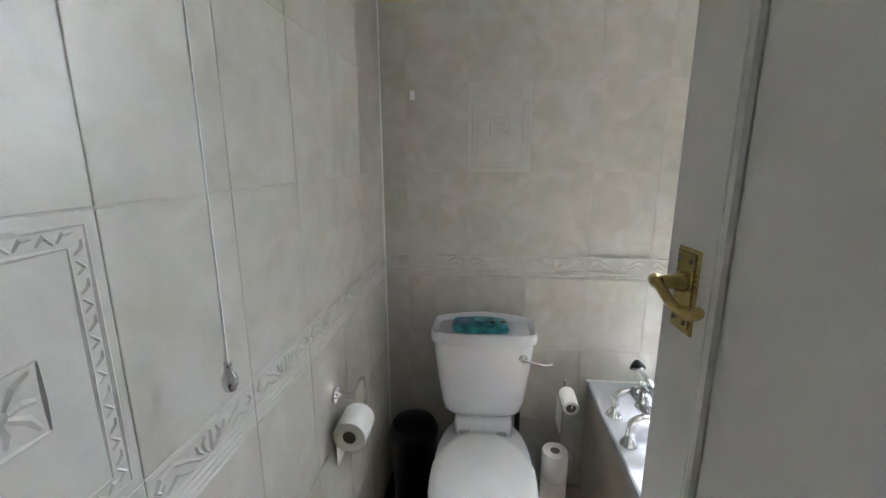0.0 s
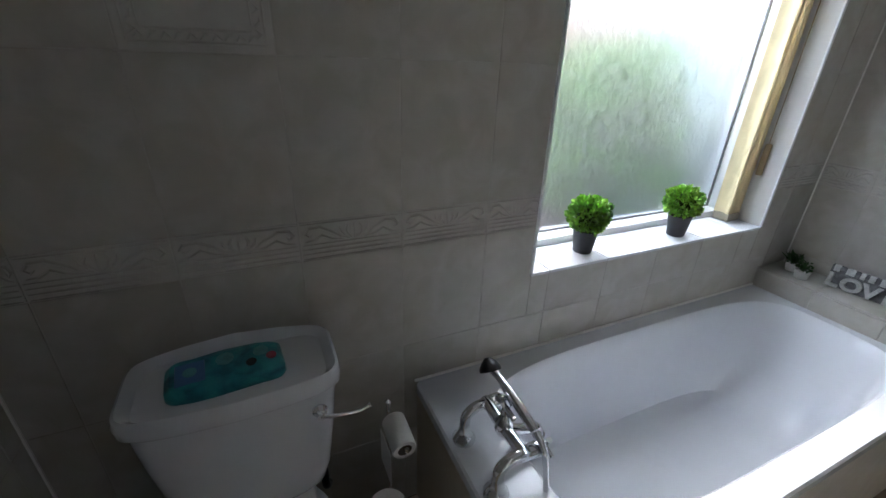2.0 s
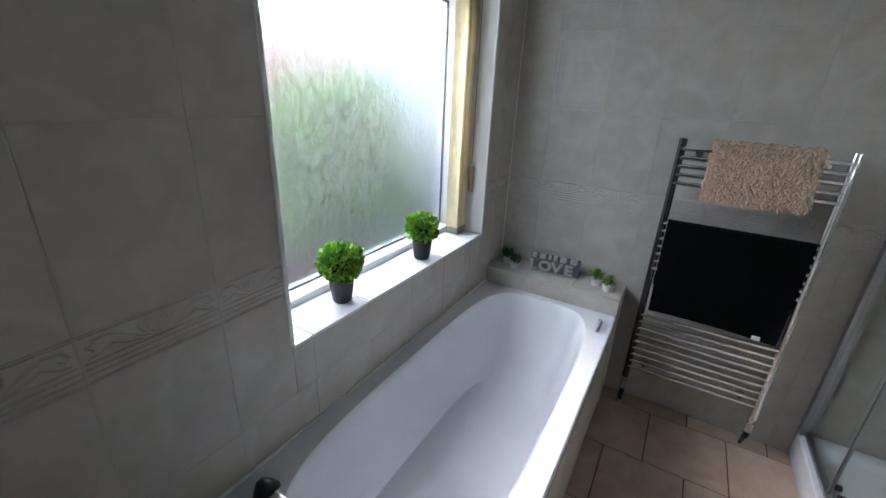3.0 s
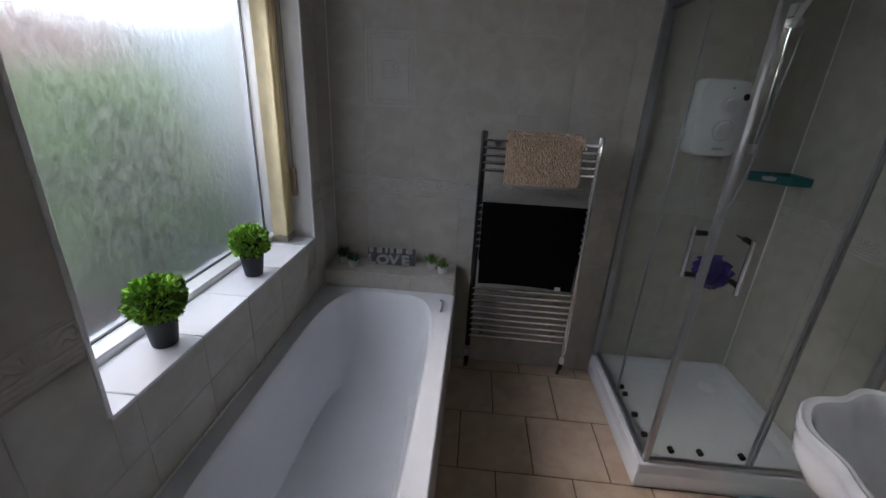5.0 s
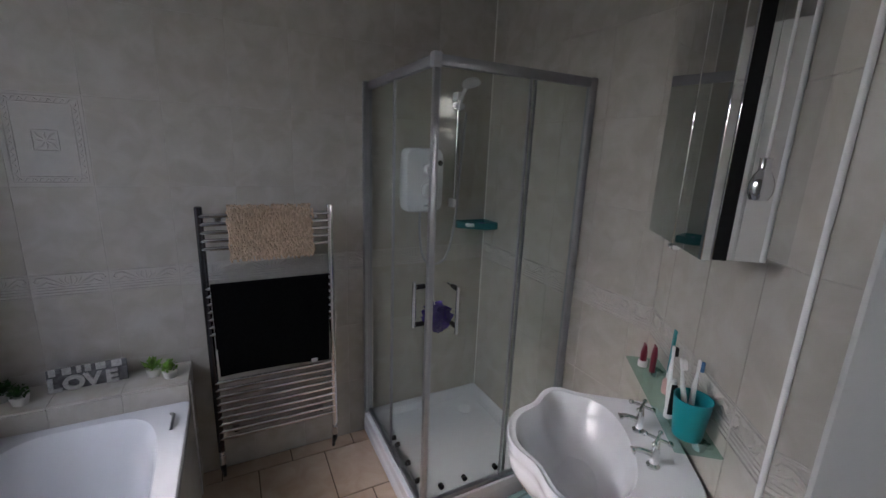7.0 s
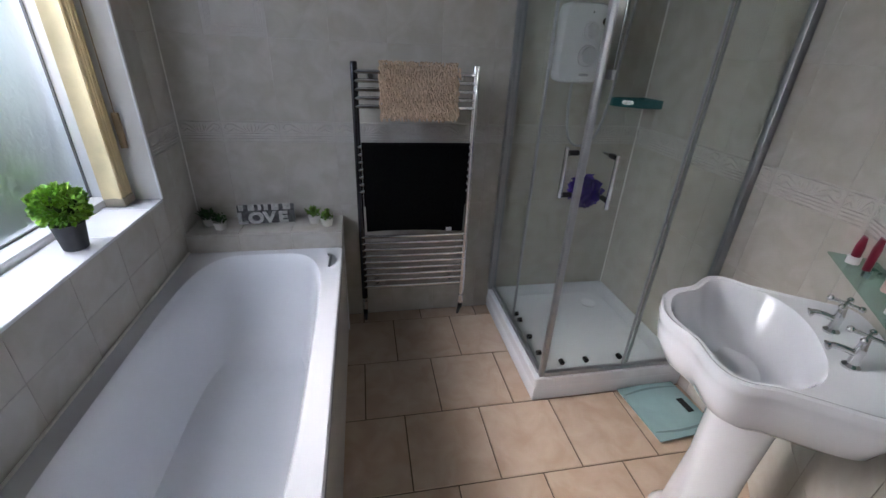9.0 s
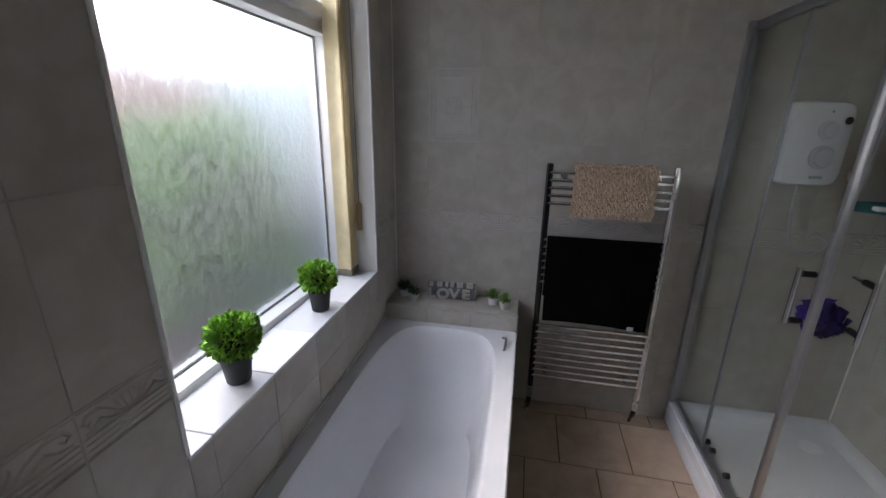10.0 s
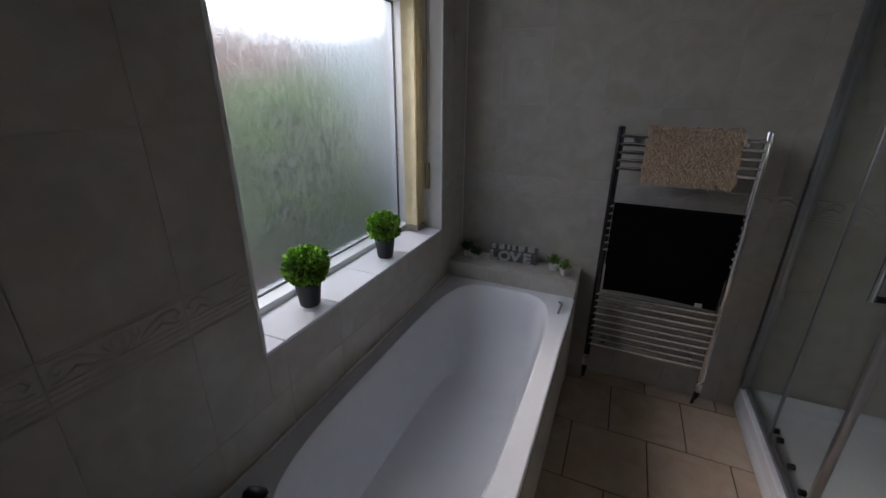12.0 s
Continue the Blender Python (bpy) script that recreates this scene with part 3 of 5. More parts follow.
tube(bm, arc([(TX + 0.05, 1.435, RIM + 0.15), (TX + 0.045, 1.45, RIM + 0.185), (TX + 0.05, 1.475, RIM + 0.17), (TX + 0.055, 1.48, RIM + 0.15)], 6), 0.006, 8)
tube(bm, [(TX + 0.05, 1.40, RIM + 0.165), (TX + 0.05, 1.47, RIM + 0.165)], 0.007, 8)
part("cradle", bm, M_CHROME, tap)
bm = B()
tube(bm, arc([(TX + 0.085, 1.365, RIM + 0.15), (TX + 0.08, 1.40, RIM + 0.165), (TX + 0.075, 1.47, RIM + 0.185), (TX + 0.07, 1.53, RIM + 0.195)], 6), [0.010, 0.011, 0.012, 0.0125, 0.013, 0.013, 0.013, 0.013, 0.013, 0.013, 0.012, 0.012, 0.011, 0.010, 0.010, 0.0095, 0.010, 0.012, 0.013], 12)
head = part("handset", bm, M_CHROME, tap, "chrome telephone shower handset")
bm = B()
lathe(bm, [(0.008, 0.03), (0.02, 0.018), (0.029, 0.004), (0.029, -0.004), (0.001, -0.005)], 20)
part("rose", moved(bm, pose(TX + 0.068, 1.545, RIM + 0.19, -38, 0, 0)), M_BLACK, head, "dark round shower rose")
bm = B()
tube(bm, arc([(TX + 0.086, 1.362, RIM + 0.15), (TX + 0.09, 1.33, RIM + 0.12), (TX + 0.10, 1.315, RIM + 0.03), (TX + 0.115, 1.32, RIM - 0.10), (TX + 0.15, 1.36, RIM - 0.2), (TX + 0.16, 1.43, RIM - 0.2), (TX + 0.12, 1.45, RIM - 0.06), (TX + 0.07, 1.442, RIM + 0.09)], 8), 0.0075, 10)
part("hose", bm, M_CHROME, tap, "ribbed chrome shower hose")

# ---------------------------------------------------------------- toilet
toilet = thing("toilet", "white close-coupled toilet with its lid down", "toilet")
CX = 0.178
bm = B()
rings = []
for z, a, b, n in ((0.475, 0.125, 0.070, 3.2), (0.482, 0.142, 0.082, 3.4), (0.498, 0.153, 0.088, 3.8), (0.55, 0.164, 0.092, 4.5), (0.70, 0.183, 0.096, 5), (0.80, 0.192, 0.096, 5), (0.815, 0.192, 0.096, 5)):
    rings.append(oval(CX, YW - 0.012 - 0.1, a * 1.06, b, z, n, 48))
loft(bm, rings)
cistern = part("cistern", bm, M_CERAM, toilet)


def lid_ring(scale, z, drop=0.0):
    out = []
    for x, y, _ in oval(0, 0, 0.216 * scale, 0.106 * scale, 0, 6.0, 64):
        f = math.cos(x / 0.216 * math.pi / 2) ** 2
        wob = 0.012 * f * (1 if y < 0 else 0.6)
        out.append((CX + x, YW - 0.112 + y - (wob if y < 0 else -0.0), z + (0.020 * f if y > 0 else 0.0) * (1 - drop)))
    return out


part("cistern_lid", loft(B(), [lid_ring(0.94, 0.812, 1), lid_ring(0.99, 0.822, 1), lid_ring(1.0, 0.845), lid_ring(0.985, 0.860), lid_ring(0.955, 0.865), lid_ring(0.90, 0.858), lid_ring(0.86, 0.846, 1), lid_ring(0.3, 0.846, 1)]), M_CERAM, toilet, "white china cistern lid with raised rim")
bm = B()
lathe(bm, [(0.001, 0), (0.017, 0.001), (0.017, 0.006), (0.011, 0.012), (0.009, 0.026)], 16)
moved(bm, pose(CX + 0.157, YW - 0.206, 0.765, 90, 0, 0))
tube(bm, arc([(CX + 0.157, YW - 0.228, 0.765), (CX + 0.192, YW - 0.234, 0.762), (CX + 0.237, YW - 0.230, 0.752), (CX + 0.267, YW - 0.226, 0.756)], 5), [0.006] * 5 + [0.005] * 10 + [0.007], 10)
part("flush_lever", bm, M_CHROME, toilet, "chrome flush lever")
bm = B()
rings = []
for z, a, y0, y1, n in ((0.001, 0.115, 1.20, 1.66, 3), (0.03, 0.11, 1.20, 1.655, 3), (0.10, 0.095, 1.23, 1.64, 3), (0.22, 0.11, 1.18, 1.66, 2.6), (0.32, 0.16, 1.08, 1.70, 2.4), (0.375, 0.182, 1.035, 1.715, 2.4), (0.395, 0.185, 1.03, 1.718, 2.4), (0.40, 0.175, 1.04, 1.71, 2.4)):
    rings.append(oval(CX + 0.005, (y0 + y1) / 2, a, (y1 - y0) / 2, z, n, 48))
loft(bm, rings)
block(bm, CX - 0.115, CX + 0.125, 1.56, 1.745, 0.39, 0.476, 0.02, 3)
part("pan", bm, M_CERAM, toilet)
for nm, z0, z1, grow in (("seat", 0.402, 0.416, 0.0), ("seat_lid", 0.419, 0.436, -0.004)):
    rings = []
    for z, s in ((z0, 0.97), (z0 + 0.004, 1.0), (z1 - 0.006, 1.0), (z1 - 0.001, 0.96), (z1, 0.85), (z1 + 0.004, 0.4)):
        ring = []
        for x, y, _ in oval(0, 0, (0.19 + grow) * s, 1.0 * s, 0, 2.5, 56):
            yy = y * (0.275 if y < 0 else 0.235)
            w = 1.0 if y < 0.2 else 1.0 - 0.22 * (y - 0.2)
            ring.append((CX + 0.005 + x * w, 1.31 + yy, z))
        rings.append(ring)
    part(nm, loft(B(), rings), M_SEAT, toilet, "white plastic toilet lid, closed" if nm == "seat_lid" else "")
for x in (CX - 0.07, CX + 0.08):
    part("hinge", tube(B(), [(x - 0.02, 1.545, 0.425), (x + 0.02, 1.545, 0.425)], 0.011, 12), M_CHROME, toilet)
part("water_pipe", tube(B(), arc([(CX + 0.155, YW - 0.06, 0.50), (CX + 0.158, YW - 0.06, 0.42), (CX + 0.16, YW - 0.05, 0.30), (CX + 0.17, YW - 0.02, 0.26)], 5), 0.012, 10), M_BLACK, toilet, "dark inlet pipe beside the cistern")

wipes = thing("wet_wipes_pack", "teal plastic pack of wet wipes on the cistern", "wipes")
bm = B()
rings = []
for z, s in ((0.0, 0.96), (0.006, 1.0), (0.020, 0.99), (0.030, 0.9), (0.034, 0.6)):
    rings.append([(x, y + 0.004 * math.sin(x * 50), z + 0.003 * math.sin(x * 37 + y * 50)) for x, y, _ in oval(0, 0, 0.105 * s, 0.046 * (s if z else 1), 0, 8, 48)])
loft(bm, rings)
part("film", bm, M_WIPES, wipes)
part("label_patch", block(B(), -0.085, -0.035, -0.028, 0.026, 0.0325, 0.0352, 0.001, 1), M_BLUE, wipes, "dark blue printed patch")
for i, (x, y, r, mm) in enumerate(((0.065, 0.008, 0.014, M_WIPES2), (0.082, -0.012, 0.010, M_RED), (0.045, -0.016, 0.010, M_BLACK), (0.0, 0.012, 0.016, M_WIPES2), (-0.06, 0.0, 0.012, M_WIPES2))):
    part("print_patch", lathe(B(), [(r, 0.034), (r, 0.0362), (0.001, 0.0364)], 10, x, y), mm, wipes)
wipes.matrix_basis = pose(CX - 0.015, YW - 0.115, 0.825, 3, 0, 5) @ Matrix.Diagonal((1.1, 1.2, 1.0, 1))

toilet.matrix_basis = Matrix.Diagonal((1, 1, 0.972, 1))
bin_ = thing("pedal_bin", "black round plastic bin beside the toilet", "bin")
part("bucket", lathe(B(), [(0.08, 0.001), (0.088, 0.006), (0.10, 0.36), (0.103, 0.365), (0.103, 0.372)], 32, -0.112, 1.60), M_BLACK, bin_)
part("lid", lathe(B(), [(0.104, 0.373), (0.104, 0.385), (0.09, 0.41), (0.05, 0.425), (0.001, 0.428)], 32, -0.112, 1.60), M_BLACK, bin_, "black domed lid")


def roll(parent, name, m, r=0.055, h=0.1, hang=0.0):
    bm = B()
    loft(bm, [oval(0, 0, 0.019, 0.019, -h / 2 + 0.001, 2, 28), oval(0, 0, r - 0.002, r - 0.002, -h / 2, 2, 28), oval(0, 0, r, r, -h / 2 + 0.003, 2, 28), oval(0, 0, r, r, h / 2 - 0.003, 2, 28), oval(0, 0, r - 0.002, r - 0.002, h / 2, 2, 28), oval(0, 0, 0.019, 0.019, h / 2 - 0.001, 2, 28)], False, False)
    ob = part(name, bm, M_PAPER, parent, "white toilet paper roll", m)
    # closed cardboard core; its dark colour paints the shade inside the hole
    bm = B()
    loft(bm, [oval(0, 0, 0.0192, 0.0192, -h / 2 + 0.001, 2, 20), oval(0, 0, 0.0192, 0.0192, h / 2 - 0.001, 2, 20)], True, True)
    part("core", bm, M_DARKGREY, ob, "closed roll core, dark for the shade in its hole")
    return ob


holder = thing("toilet_roll_holder", "chrome wall holder with a hanging toilet roll", "toilet roll holder")
HY, HZ = 1.135, 0.835
bm = B()
lathe(bm, [(0.001, 0), (0.024, 0.001), (0.024, 0.006), (0.014, 0.012), (0.010, 0.03), (0.011, 0.06)], 20)
moved(bm, pose(XL + 0.001, HY - 0.03, HZ, 0, 90, 0))
part("mount", bm, M_CHROME, holder)
bm = B()
tube(bm, arc([(XL + 0.055, HY - 0.03, HZ), (XL + 0.058, HY + 0.03, HZ + 0.015), (XL + 0.06, HY + 0.06, HZ + 0.01), (XL + 0.062, HY + 0.07, HZ - 0.03), (XL + 0.064, HY + 0.05, HZ - 0.082), (XL + 0.064, HY - 0.07, HZ - 0.082)], 6), 0.0045, 8)
part("arm", bm, M_CHROME, holder)
roll(holder, "roll", pose(XL + 0.060, HY - 0.045, HZ - 0.090, 90, 0, 0), 0.048, 0.10)
part("hanging_sheet", block(B(), XL + 0.010, XL + 0.0125, HY - 0.068, HY + 0.028, HZ - 0.21, HZ - 0.09, 0.001, 1), M_PAPER, holder, "loose hanging paper sheet")

stand = thing("toilet_roll_stand", "freestanding chrome stand with stacked toilet rolls", "toilet roll stand")
SX, SY = 0.521, 1.665
bm = B()
lathe(bm, [(0.001, 0.001), (0.068, 0.001), (0.07, 0.006), (0.02, 0.012), (0.006, 0.014), (0.006, 0.60), (0.009, 0.605), (0.001, 0.612)], 24, SX, SY)
part("pole", bm, M_CHROME, stand)
part("arm", tube(B(), arc([(SX, SY, 0.575), (SX + 0.005, SY - 0.03, 0.572), (SX + 0.005, SY - 0.13, 0.56), (SX + 0.005, SY - 0.14, 0.575)], 5), 0.005, 8), M_CHROME, stand)
roll(stand, "roll", pose(SX + 0.005, SY - 0.075, 0.555, 95, 0, 0), 0.032, 0.10)
part("hanging_sheet", block(B(), SX - 0.033, SX - 0.031, SY - 0.12, SY - 0.03, 0.43, 0.545), M_PAPER, stand, "loose hanging paper sheet")
for i in range(3):
    roll(stand, "spare_roll", pose(SX - 0.045, SY - 0.12, 0.062 + 0.116 * i + 0.004), 0.052, 0.115)

# ---------------------------------------------------------------- towel rail and towels
rail = thing("towel_radiator", "tall chrome ladder towel radiator on the wall", "towel radiator")
RX, RY0, RY1 = 2.425, 0.433, 0.980
for y in (RY0, RY1):
    bm = B()
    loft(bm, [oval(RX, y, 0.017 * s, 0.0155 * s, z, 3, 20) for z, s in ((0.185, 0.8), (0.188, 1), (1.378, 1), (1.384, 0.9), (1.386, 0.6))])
    # the upright at RY1 has its dark reflection put into the colour
    part("upright", bm, M_CHROME_DARKREFL if y == RY1 else M_CHROME, rail)
    bm = B()
    tube(bm, [(RX, y, 0.185), (RX, y, 0.165)], 0.011, 12)
    tube(bm, [(RX, y, 0.165), (RX, y, 0.115)], 0.016, 12)
    part("valve", bm, M_CHROME, rail, "chrome radiator valve")
    part("valve_cap", tube(B(), [(RX - 0.002, y, 0.116), (RX + 0.004, y, 0.085), (RX + 0.03, y, 0.045), (RX + 0.05, y, 0.0)], [0.014, 0.014, 0.010, 0.008], 12), M_BLACK, rail, "black pipe tail to the floor")
BARS = [1.345 - i * 0.036 for i in range(5)] + [1.022 - i * 0.0365 for i in range(7)] + [0.558 - i * 0.0375 for i in range(9)]
bar_mesh = finish(tube(B(), [(-0.008, RY0, 0), (-0.010, RY0 + 0.06, 0), (-0.012, (RY0 + RY1) / 2, 0), (-0.010, RY1 - 0.06, 0), (-0.008, RY1, 0)], 0.0095, 12), "bar", M_CHROME)
for z in BARS:
    ob = new("bar", bar_mesh)
    ob.parent = rail
    ob.matrix_basis = pose(RX, 0, z)
for y in (RY0 + 0.07, RY1 - 0.07):
    for z in (1.327, 0.277):
        bm = B()
        lathe(bm, [(0.001, 0), (0.02, 0.002), (0.02, 0.02), (0.012, 0.03)], 16)
        moved(bm, pose(RX + 0.035, y, z, 0, -90, 0))
        tube(bm, [(RX + 0.03, y, z), (XR - 0.001, y, z)], 0.009, 10)
        part("bracket", bm, M_CHROME, rail, "chrome wall bracket")


def drape(bm, y0, y1, ztop, zfront, zback, x, rr, ny, fold, seed):
    """A cloth hung over a bar: down the back, over the bar and down the front."""
    rnd = random.Random(seed)
    ph = rnd.random() * 6
    prof = []
    for k in range(6):
        prof.append((x + rr, zback + (ztop - zback) * k / 6))
    for k in range(7):
        t = math.pi * k / 6
        prof.append((x + rr * math.cos(t), ztop + rr * math.sin(t)))
    nf = 16
    for k in range(1, nf + 1):
        prof.append((x - rr - 0.004 * math.sin(k / nf * 3), ztop + (zfront - ztop) * k / nf))
    grid = []
    for j in range(ny + 1):
        f = j / ny
        col = []
        for i, (px, pz) in enumerate(prof):
            g = max(0, i - 12) / nf
            dx = -fold * g * (0.5 + 0.5 * math.sin(f * 9 + ph + 0.8 * g))
            dz = -0.008 * g * math.sin(f * 5 + ph) if i > 12 else 0
            dy = (0.5 - f) * 0.018 * g
            col.append(bm.verts.new((px + dx, y0 + (y1 - y0) * f + dy, pz + dz)))
        grid.append(col)
    for j in range(ny):
        for i in range(len(prof) - 1):
            bm.faces.new((grid[j][i], grid[j + 1][i], grid[j + 1][i + 1], grid[j][i + 1]))
    return grid


towel = thing("towel", "black towel folded over the towel radiator", "towel")
bm = B()
drape(bm, 0.452, 0.962, 1.026, 0.598, 0.72, RX - 0.015, 0.017, 24, 0.010, 3)
bmesh.ops.solidify(bm, geom=bm.faces[:], thickness=-0.007)
part("cloth", bm, M_TOWEL, towel)
part("care_label", block(B(), RX - 0.058, RX - 0.055, 0.522, 0.552, 0.600, 0.620, 0.001, 1), M_LABEL, towel, "small white care label")

bmat = thing("bath_mat", "shaggy brown chenille bath mat over the radiator", "bath mat")
bm = B()
drape(bm, 0.528, 0.868, 1.357, 1.155, 1.22, RX - 0.013, 0.020, 30, 0.005, 8)
bmesh.ops.solidify(bm, geom=bm.faces[:], thickness=-0.006)
part("backing", bm, M_MAT, bmat)
bm = B()
rnd = random.Random(4)
for i in range(32):
    for j in range(19):
        y = 0.525 + 0.346 * (i + rnd.uniform(-0.35, 0.35)) / 31
        k = (j + rnd.uniform(-0.35, 0.35)) / 18
        if k < 0.16:
            t = math.pi * (1 - k / 0.16) * 0.5 + math.pi / 2
            p = Vector((RX - 0.013 + 0.026 * math.cos(t), y, 1.357 + 0.026 * math.sin(t)))
            o = Vector((math.cos(t), 0, math.sin(t)))
        else:
            p = Vector((RX - 0.042, y, 1.357 - (k - 0.16) / 0.84 * 0.192))
            o = Vector((-1, 0, -0.25))
        sag = Vector((0, rnd.uniform(-0.55, 0.55), -0.9))
        tube(bm, [p, p + o * 0.010, p + o * 0.014 + sag * 0.009, p + o * 0.012 + sag * 0.018], [0.004, 0.0048, 0.0047, 0.0034], 5)
part("nap", bm, M_MAT, bmat, "tufted brown and beige pile")

# ---------------------------------------------------------------- shower
tray = thing("shower_tray", "white raised square shower tray in the corner", "shower tray")
TX0, TX1, TY0, TY1, TZ = 1.745, XR - 0.002, YB + 0.002, 0.236, 0.13
bm = B()
block(bm, TX0, TX1, TY0, TY1, 0.001, 0.08, 0.006)
loft(bm, [[(x, y, z) for x, y, _ in oval((TX0 + TX1) / 2, (TY0 + TY1) / 2, (TX1 - TX0) / 2 - d, (TY1 - TY0) / 2 - d, 0, n, 64)] for d, z, n in ((0.0, 0.079, 60), (0.0, TZ - 0.004, 60), (0.004, TZ, 60), (0.05, TZ, 16), (0.058, TZ - 0.006, 12), (0.075, TZ - 0.03, 10), (0.10, TZ - 0.036, 9), (0.3, TZ - 0.04, 4))], cap0=False)
part("basin", bm, M_ACRYL, tray)
bm = B()
lathe(bm, [(0.001, 0.098), (0.045, 0.097), (0.045, 0.093)], 20, 2.35, -0.35)
part("waste", bm, M_SHOWER, tray, "white waste cover")

cab = thing("shower_enclosure", "corner-entry shower enclosure, clear glass and aluminium frame", "shower enclosure")
EX, EY, EZ0, EZ1 = 1.764, 0.204, TZ + 0.001, 1.972
part("corner_post", block(B(), EX - 0.009, EX + 0.0115, EY - 0.0115, EY + 0.009, EZ0, EZ1, 0.003), M_ALU, cab)
bm = B()
block(bm, EX - 0.016, EX + 0.016, EY - 0.016, EY + 0.016, EZ1 - 0.045, EZ1 + 0.004, 0.003)
part("corner_cap", bm, M_SHGREY, cab, "grey plastic corner cap")
for nm, x0, x1, y0, y1 in (("wall_profile", XR - 0.03, XR - 0.001, EY - 0.014, EY + 0.014), ("wall_profile", EX - 0.014, EX + 0.014, YB + 0.001, YB + 0.035)):
    part(nm, block(B(), x0, x1, y0, y1, EZ0, EZ1, 0.004), M_ALU, cab)
part("wall_channel", block(B(), XR - 0.035, XR - 0.001, EY + 0.0145, EY + 0.032, EZ0, EZ1, 0.003), M_ALU, cab, "grey metal wall channel")
for z0, z1 in ((EZ0, EZ0 + 0.022), (EZ1 - 0.038, EZ1 - 0.002)):
    part("side_rail", block(B(), EX + 0.013, XR - 0.031, EY - 0.011, EY + 0.011, z0, z1, 0.003), M_ALU, cab)
    part("front_rail", block(B(), EX - 0.011, EX + 0.011, YB + 0.036, EY - 0.013, z0, z1, 0.003), M_ALU, cab)
GZ0, GZ1 = EZ0 + 0.022, EZ1 - 0.038
def glass_pane(nm, lab, *bounds):
    p = part(nm, block(B(), *bounds, GZ0, GZ1), M_PANEL, cab, lab, smooth=False)
    p.visible_shadow = False
    return p
glass_pane("fixed_panel", "clear fixed glass panel", 2.16, XR - 0.031, EY - 0.002, EY + 0.002)
glass_pane("fixed_panel", "clear fixed glass panel", EX - 0.002, EX + 0.002, YB + 0.036, -0.20)
side_door = glass_pane("sliding_door", "clear sliding glass door", EX + 0.016, 2.19, EY - 0.012, EY - 0.008)
front_door = glass_pane("sliding_door", "clear sliding glass door", EX + 0.008, EX + 0.012, -0.23, EY - 0.014)
for bounds in ((2.156, 2.166, EY - 0.005, EY + 0.005), (2.182, 2.192, EY - 0.016, EY - 0.006)):
    part("glazing_strip", block(B(), *bounds, GZ0, GZ1, 0.001, 1), M_ALU, cab)
for bounds in ((EX - 0.005, EX + 0.005, -0.206, -0.196), (EX + 0.006, EX + 0.016, -0.236, -0.226)):
    part("glazing_strip", block(B(), *bounds, GZ0, GZ1, 0.001, 1), M_ALU, cab)
for bounds in ((EX + 0.013, EX + 0.022, EY - 0.015, EY - 0.006), (EX + 0.006, EX + 0.015, EY - 0.024, EY - 0.0145)):
    part("magnetic_seal", block(B(), *bounds, GZ0, GZ1, 0.001, 1), M_SHGREY, cab)
for x in (1.86, 1.98, 2.12, 2.175):
    part("roller", moved(lathe(B(), [(0.001, -0.01), (0.012, -0.01), (0.012, 0.01), (0.001, 0.01)], 14), pose(x, EY - 0.022, GZ0 + 0.03, 90, 0, 0)), M_BLACK, cab)
for y in (0.10, -0.02, -0.19):
    part("roller", moved(lathe(B(), [(0.001, -0.01), (0.012, -0.01), (0.012, 0.01), (0.001, 0.01)], 14), pose(EX + 0.022, y, GZ0 + 0.03, 0, 90, 0)), M_BLACK, cab)
bm = B()
tube(bm, [(1.800, EY + 0.045, 0.975), (1.800, EY + 0.045, 1.16)], 0.008, 12)
for z in (0.985, 1.14):
    tube(bm, [(1.800, EY + 0.045, z), (1.800, EY - 0.03, z)], 0.006, 10)
part("handle", bm, M_CHROME, side_door, "chrome bar handle")
part("standoff", tube(B(), [(1.800, EY + 0.036, 1.14), (1.800, EY + 0.002, 1.14)], 0.010, 12), M_BLACK, cab, "black handle standoff")
part("standoff", tube(B(), [(1.800, EY + 0.036, 0.985), (1.800, EY + 0.002, 0.985)], 0.010, 12), M_BLACK, cab, "black handle standoff")
bm = B()
tube(bm, [(EX - 0.045, 0.10, 0.955), (EX - 0.045, 0.10, 1.15)], 0.008, 12)
for z in (0.985, 1.14):
    tube(bm, [(EX - 0.045, 0.10, z), (EX + 0.04, 0.10, z)], 0.006, 10)
part("handle", bm, M_CHROME, front_door, "chrome bar handle")
for z in (0.985, 1.14):
    part("standoff", tube(B(), [(EX - 0.036, 0.10, z), (EX - 0.002, 0.10, z)], 0.010, 12), M_BLACK, cab, "black handle standoff")

puff = thing("bath_puff", "purple net bath puff hanging on the shower handle", "bath puff")
bm = B()
rnd = random.Random(11)
for i in range(260):
    v = Vector((rnd.gauss(0, 1), rnd.gauss(0, 1), rnd.gauss(0, 1))).normalized()
    c = Vector((1.842, 0.128, 0.985)) + v * 0.052 * rnd.uniform(0.4, 1.1)
    s = v.cross(Vector((rnd.random(), rnd.random(), rnd.random()))).normalized()
    w = v.cross(s)
    q = 0.022 * rnd.uniform(0.7, 1.3)
    a, b, c2, d = [bm.verts.new(c + s * q * e + w * q * f + v * q * g) for e, f, g in ((-1, -0.5, 0), (1, -0.5, 0.4), (1, 0.5, -0.2), (-1, 0.5, 0.5))]
    bm.faces.new((a, b, c2))
    bm.faces.new((a, c2, d))
part("net", bm, M_PUFF, puff)
part("loop", tube(B(), arc([(1.842, 0.13, 1.0), (1.82, 0.155, 1.08), (1.802, 0.172, 1.142)], 5), 0.002, 6), M_CORD, puff, "white hanging loop")

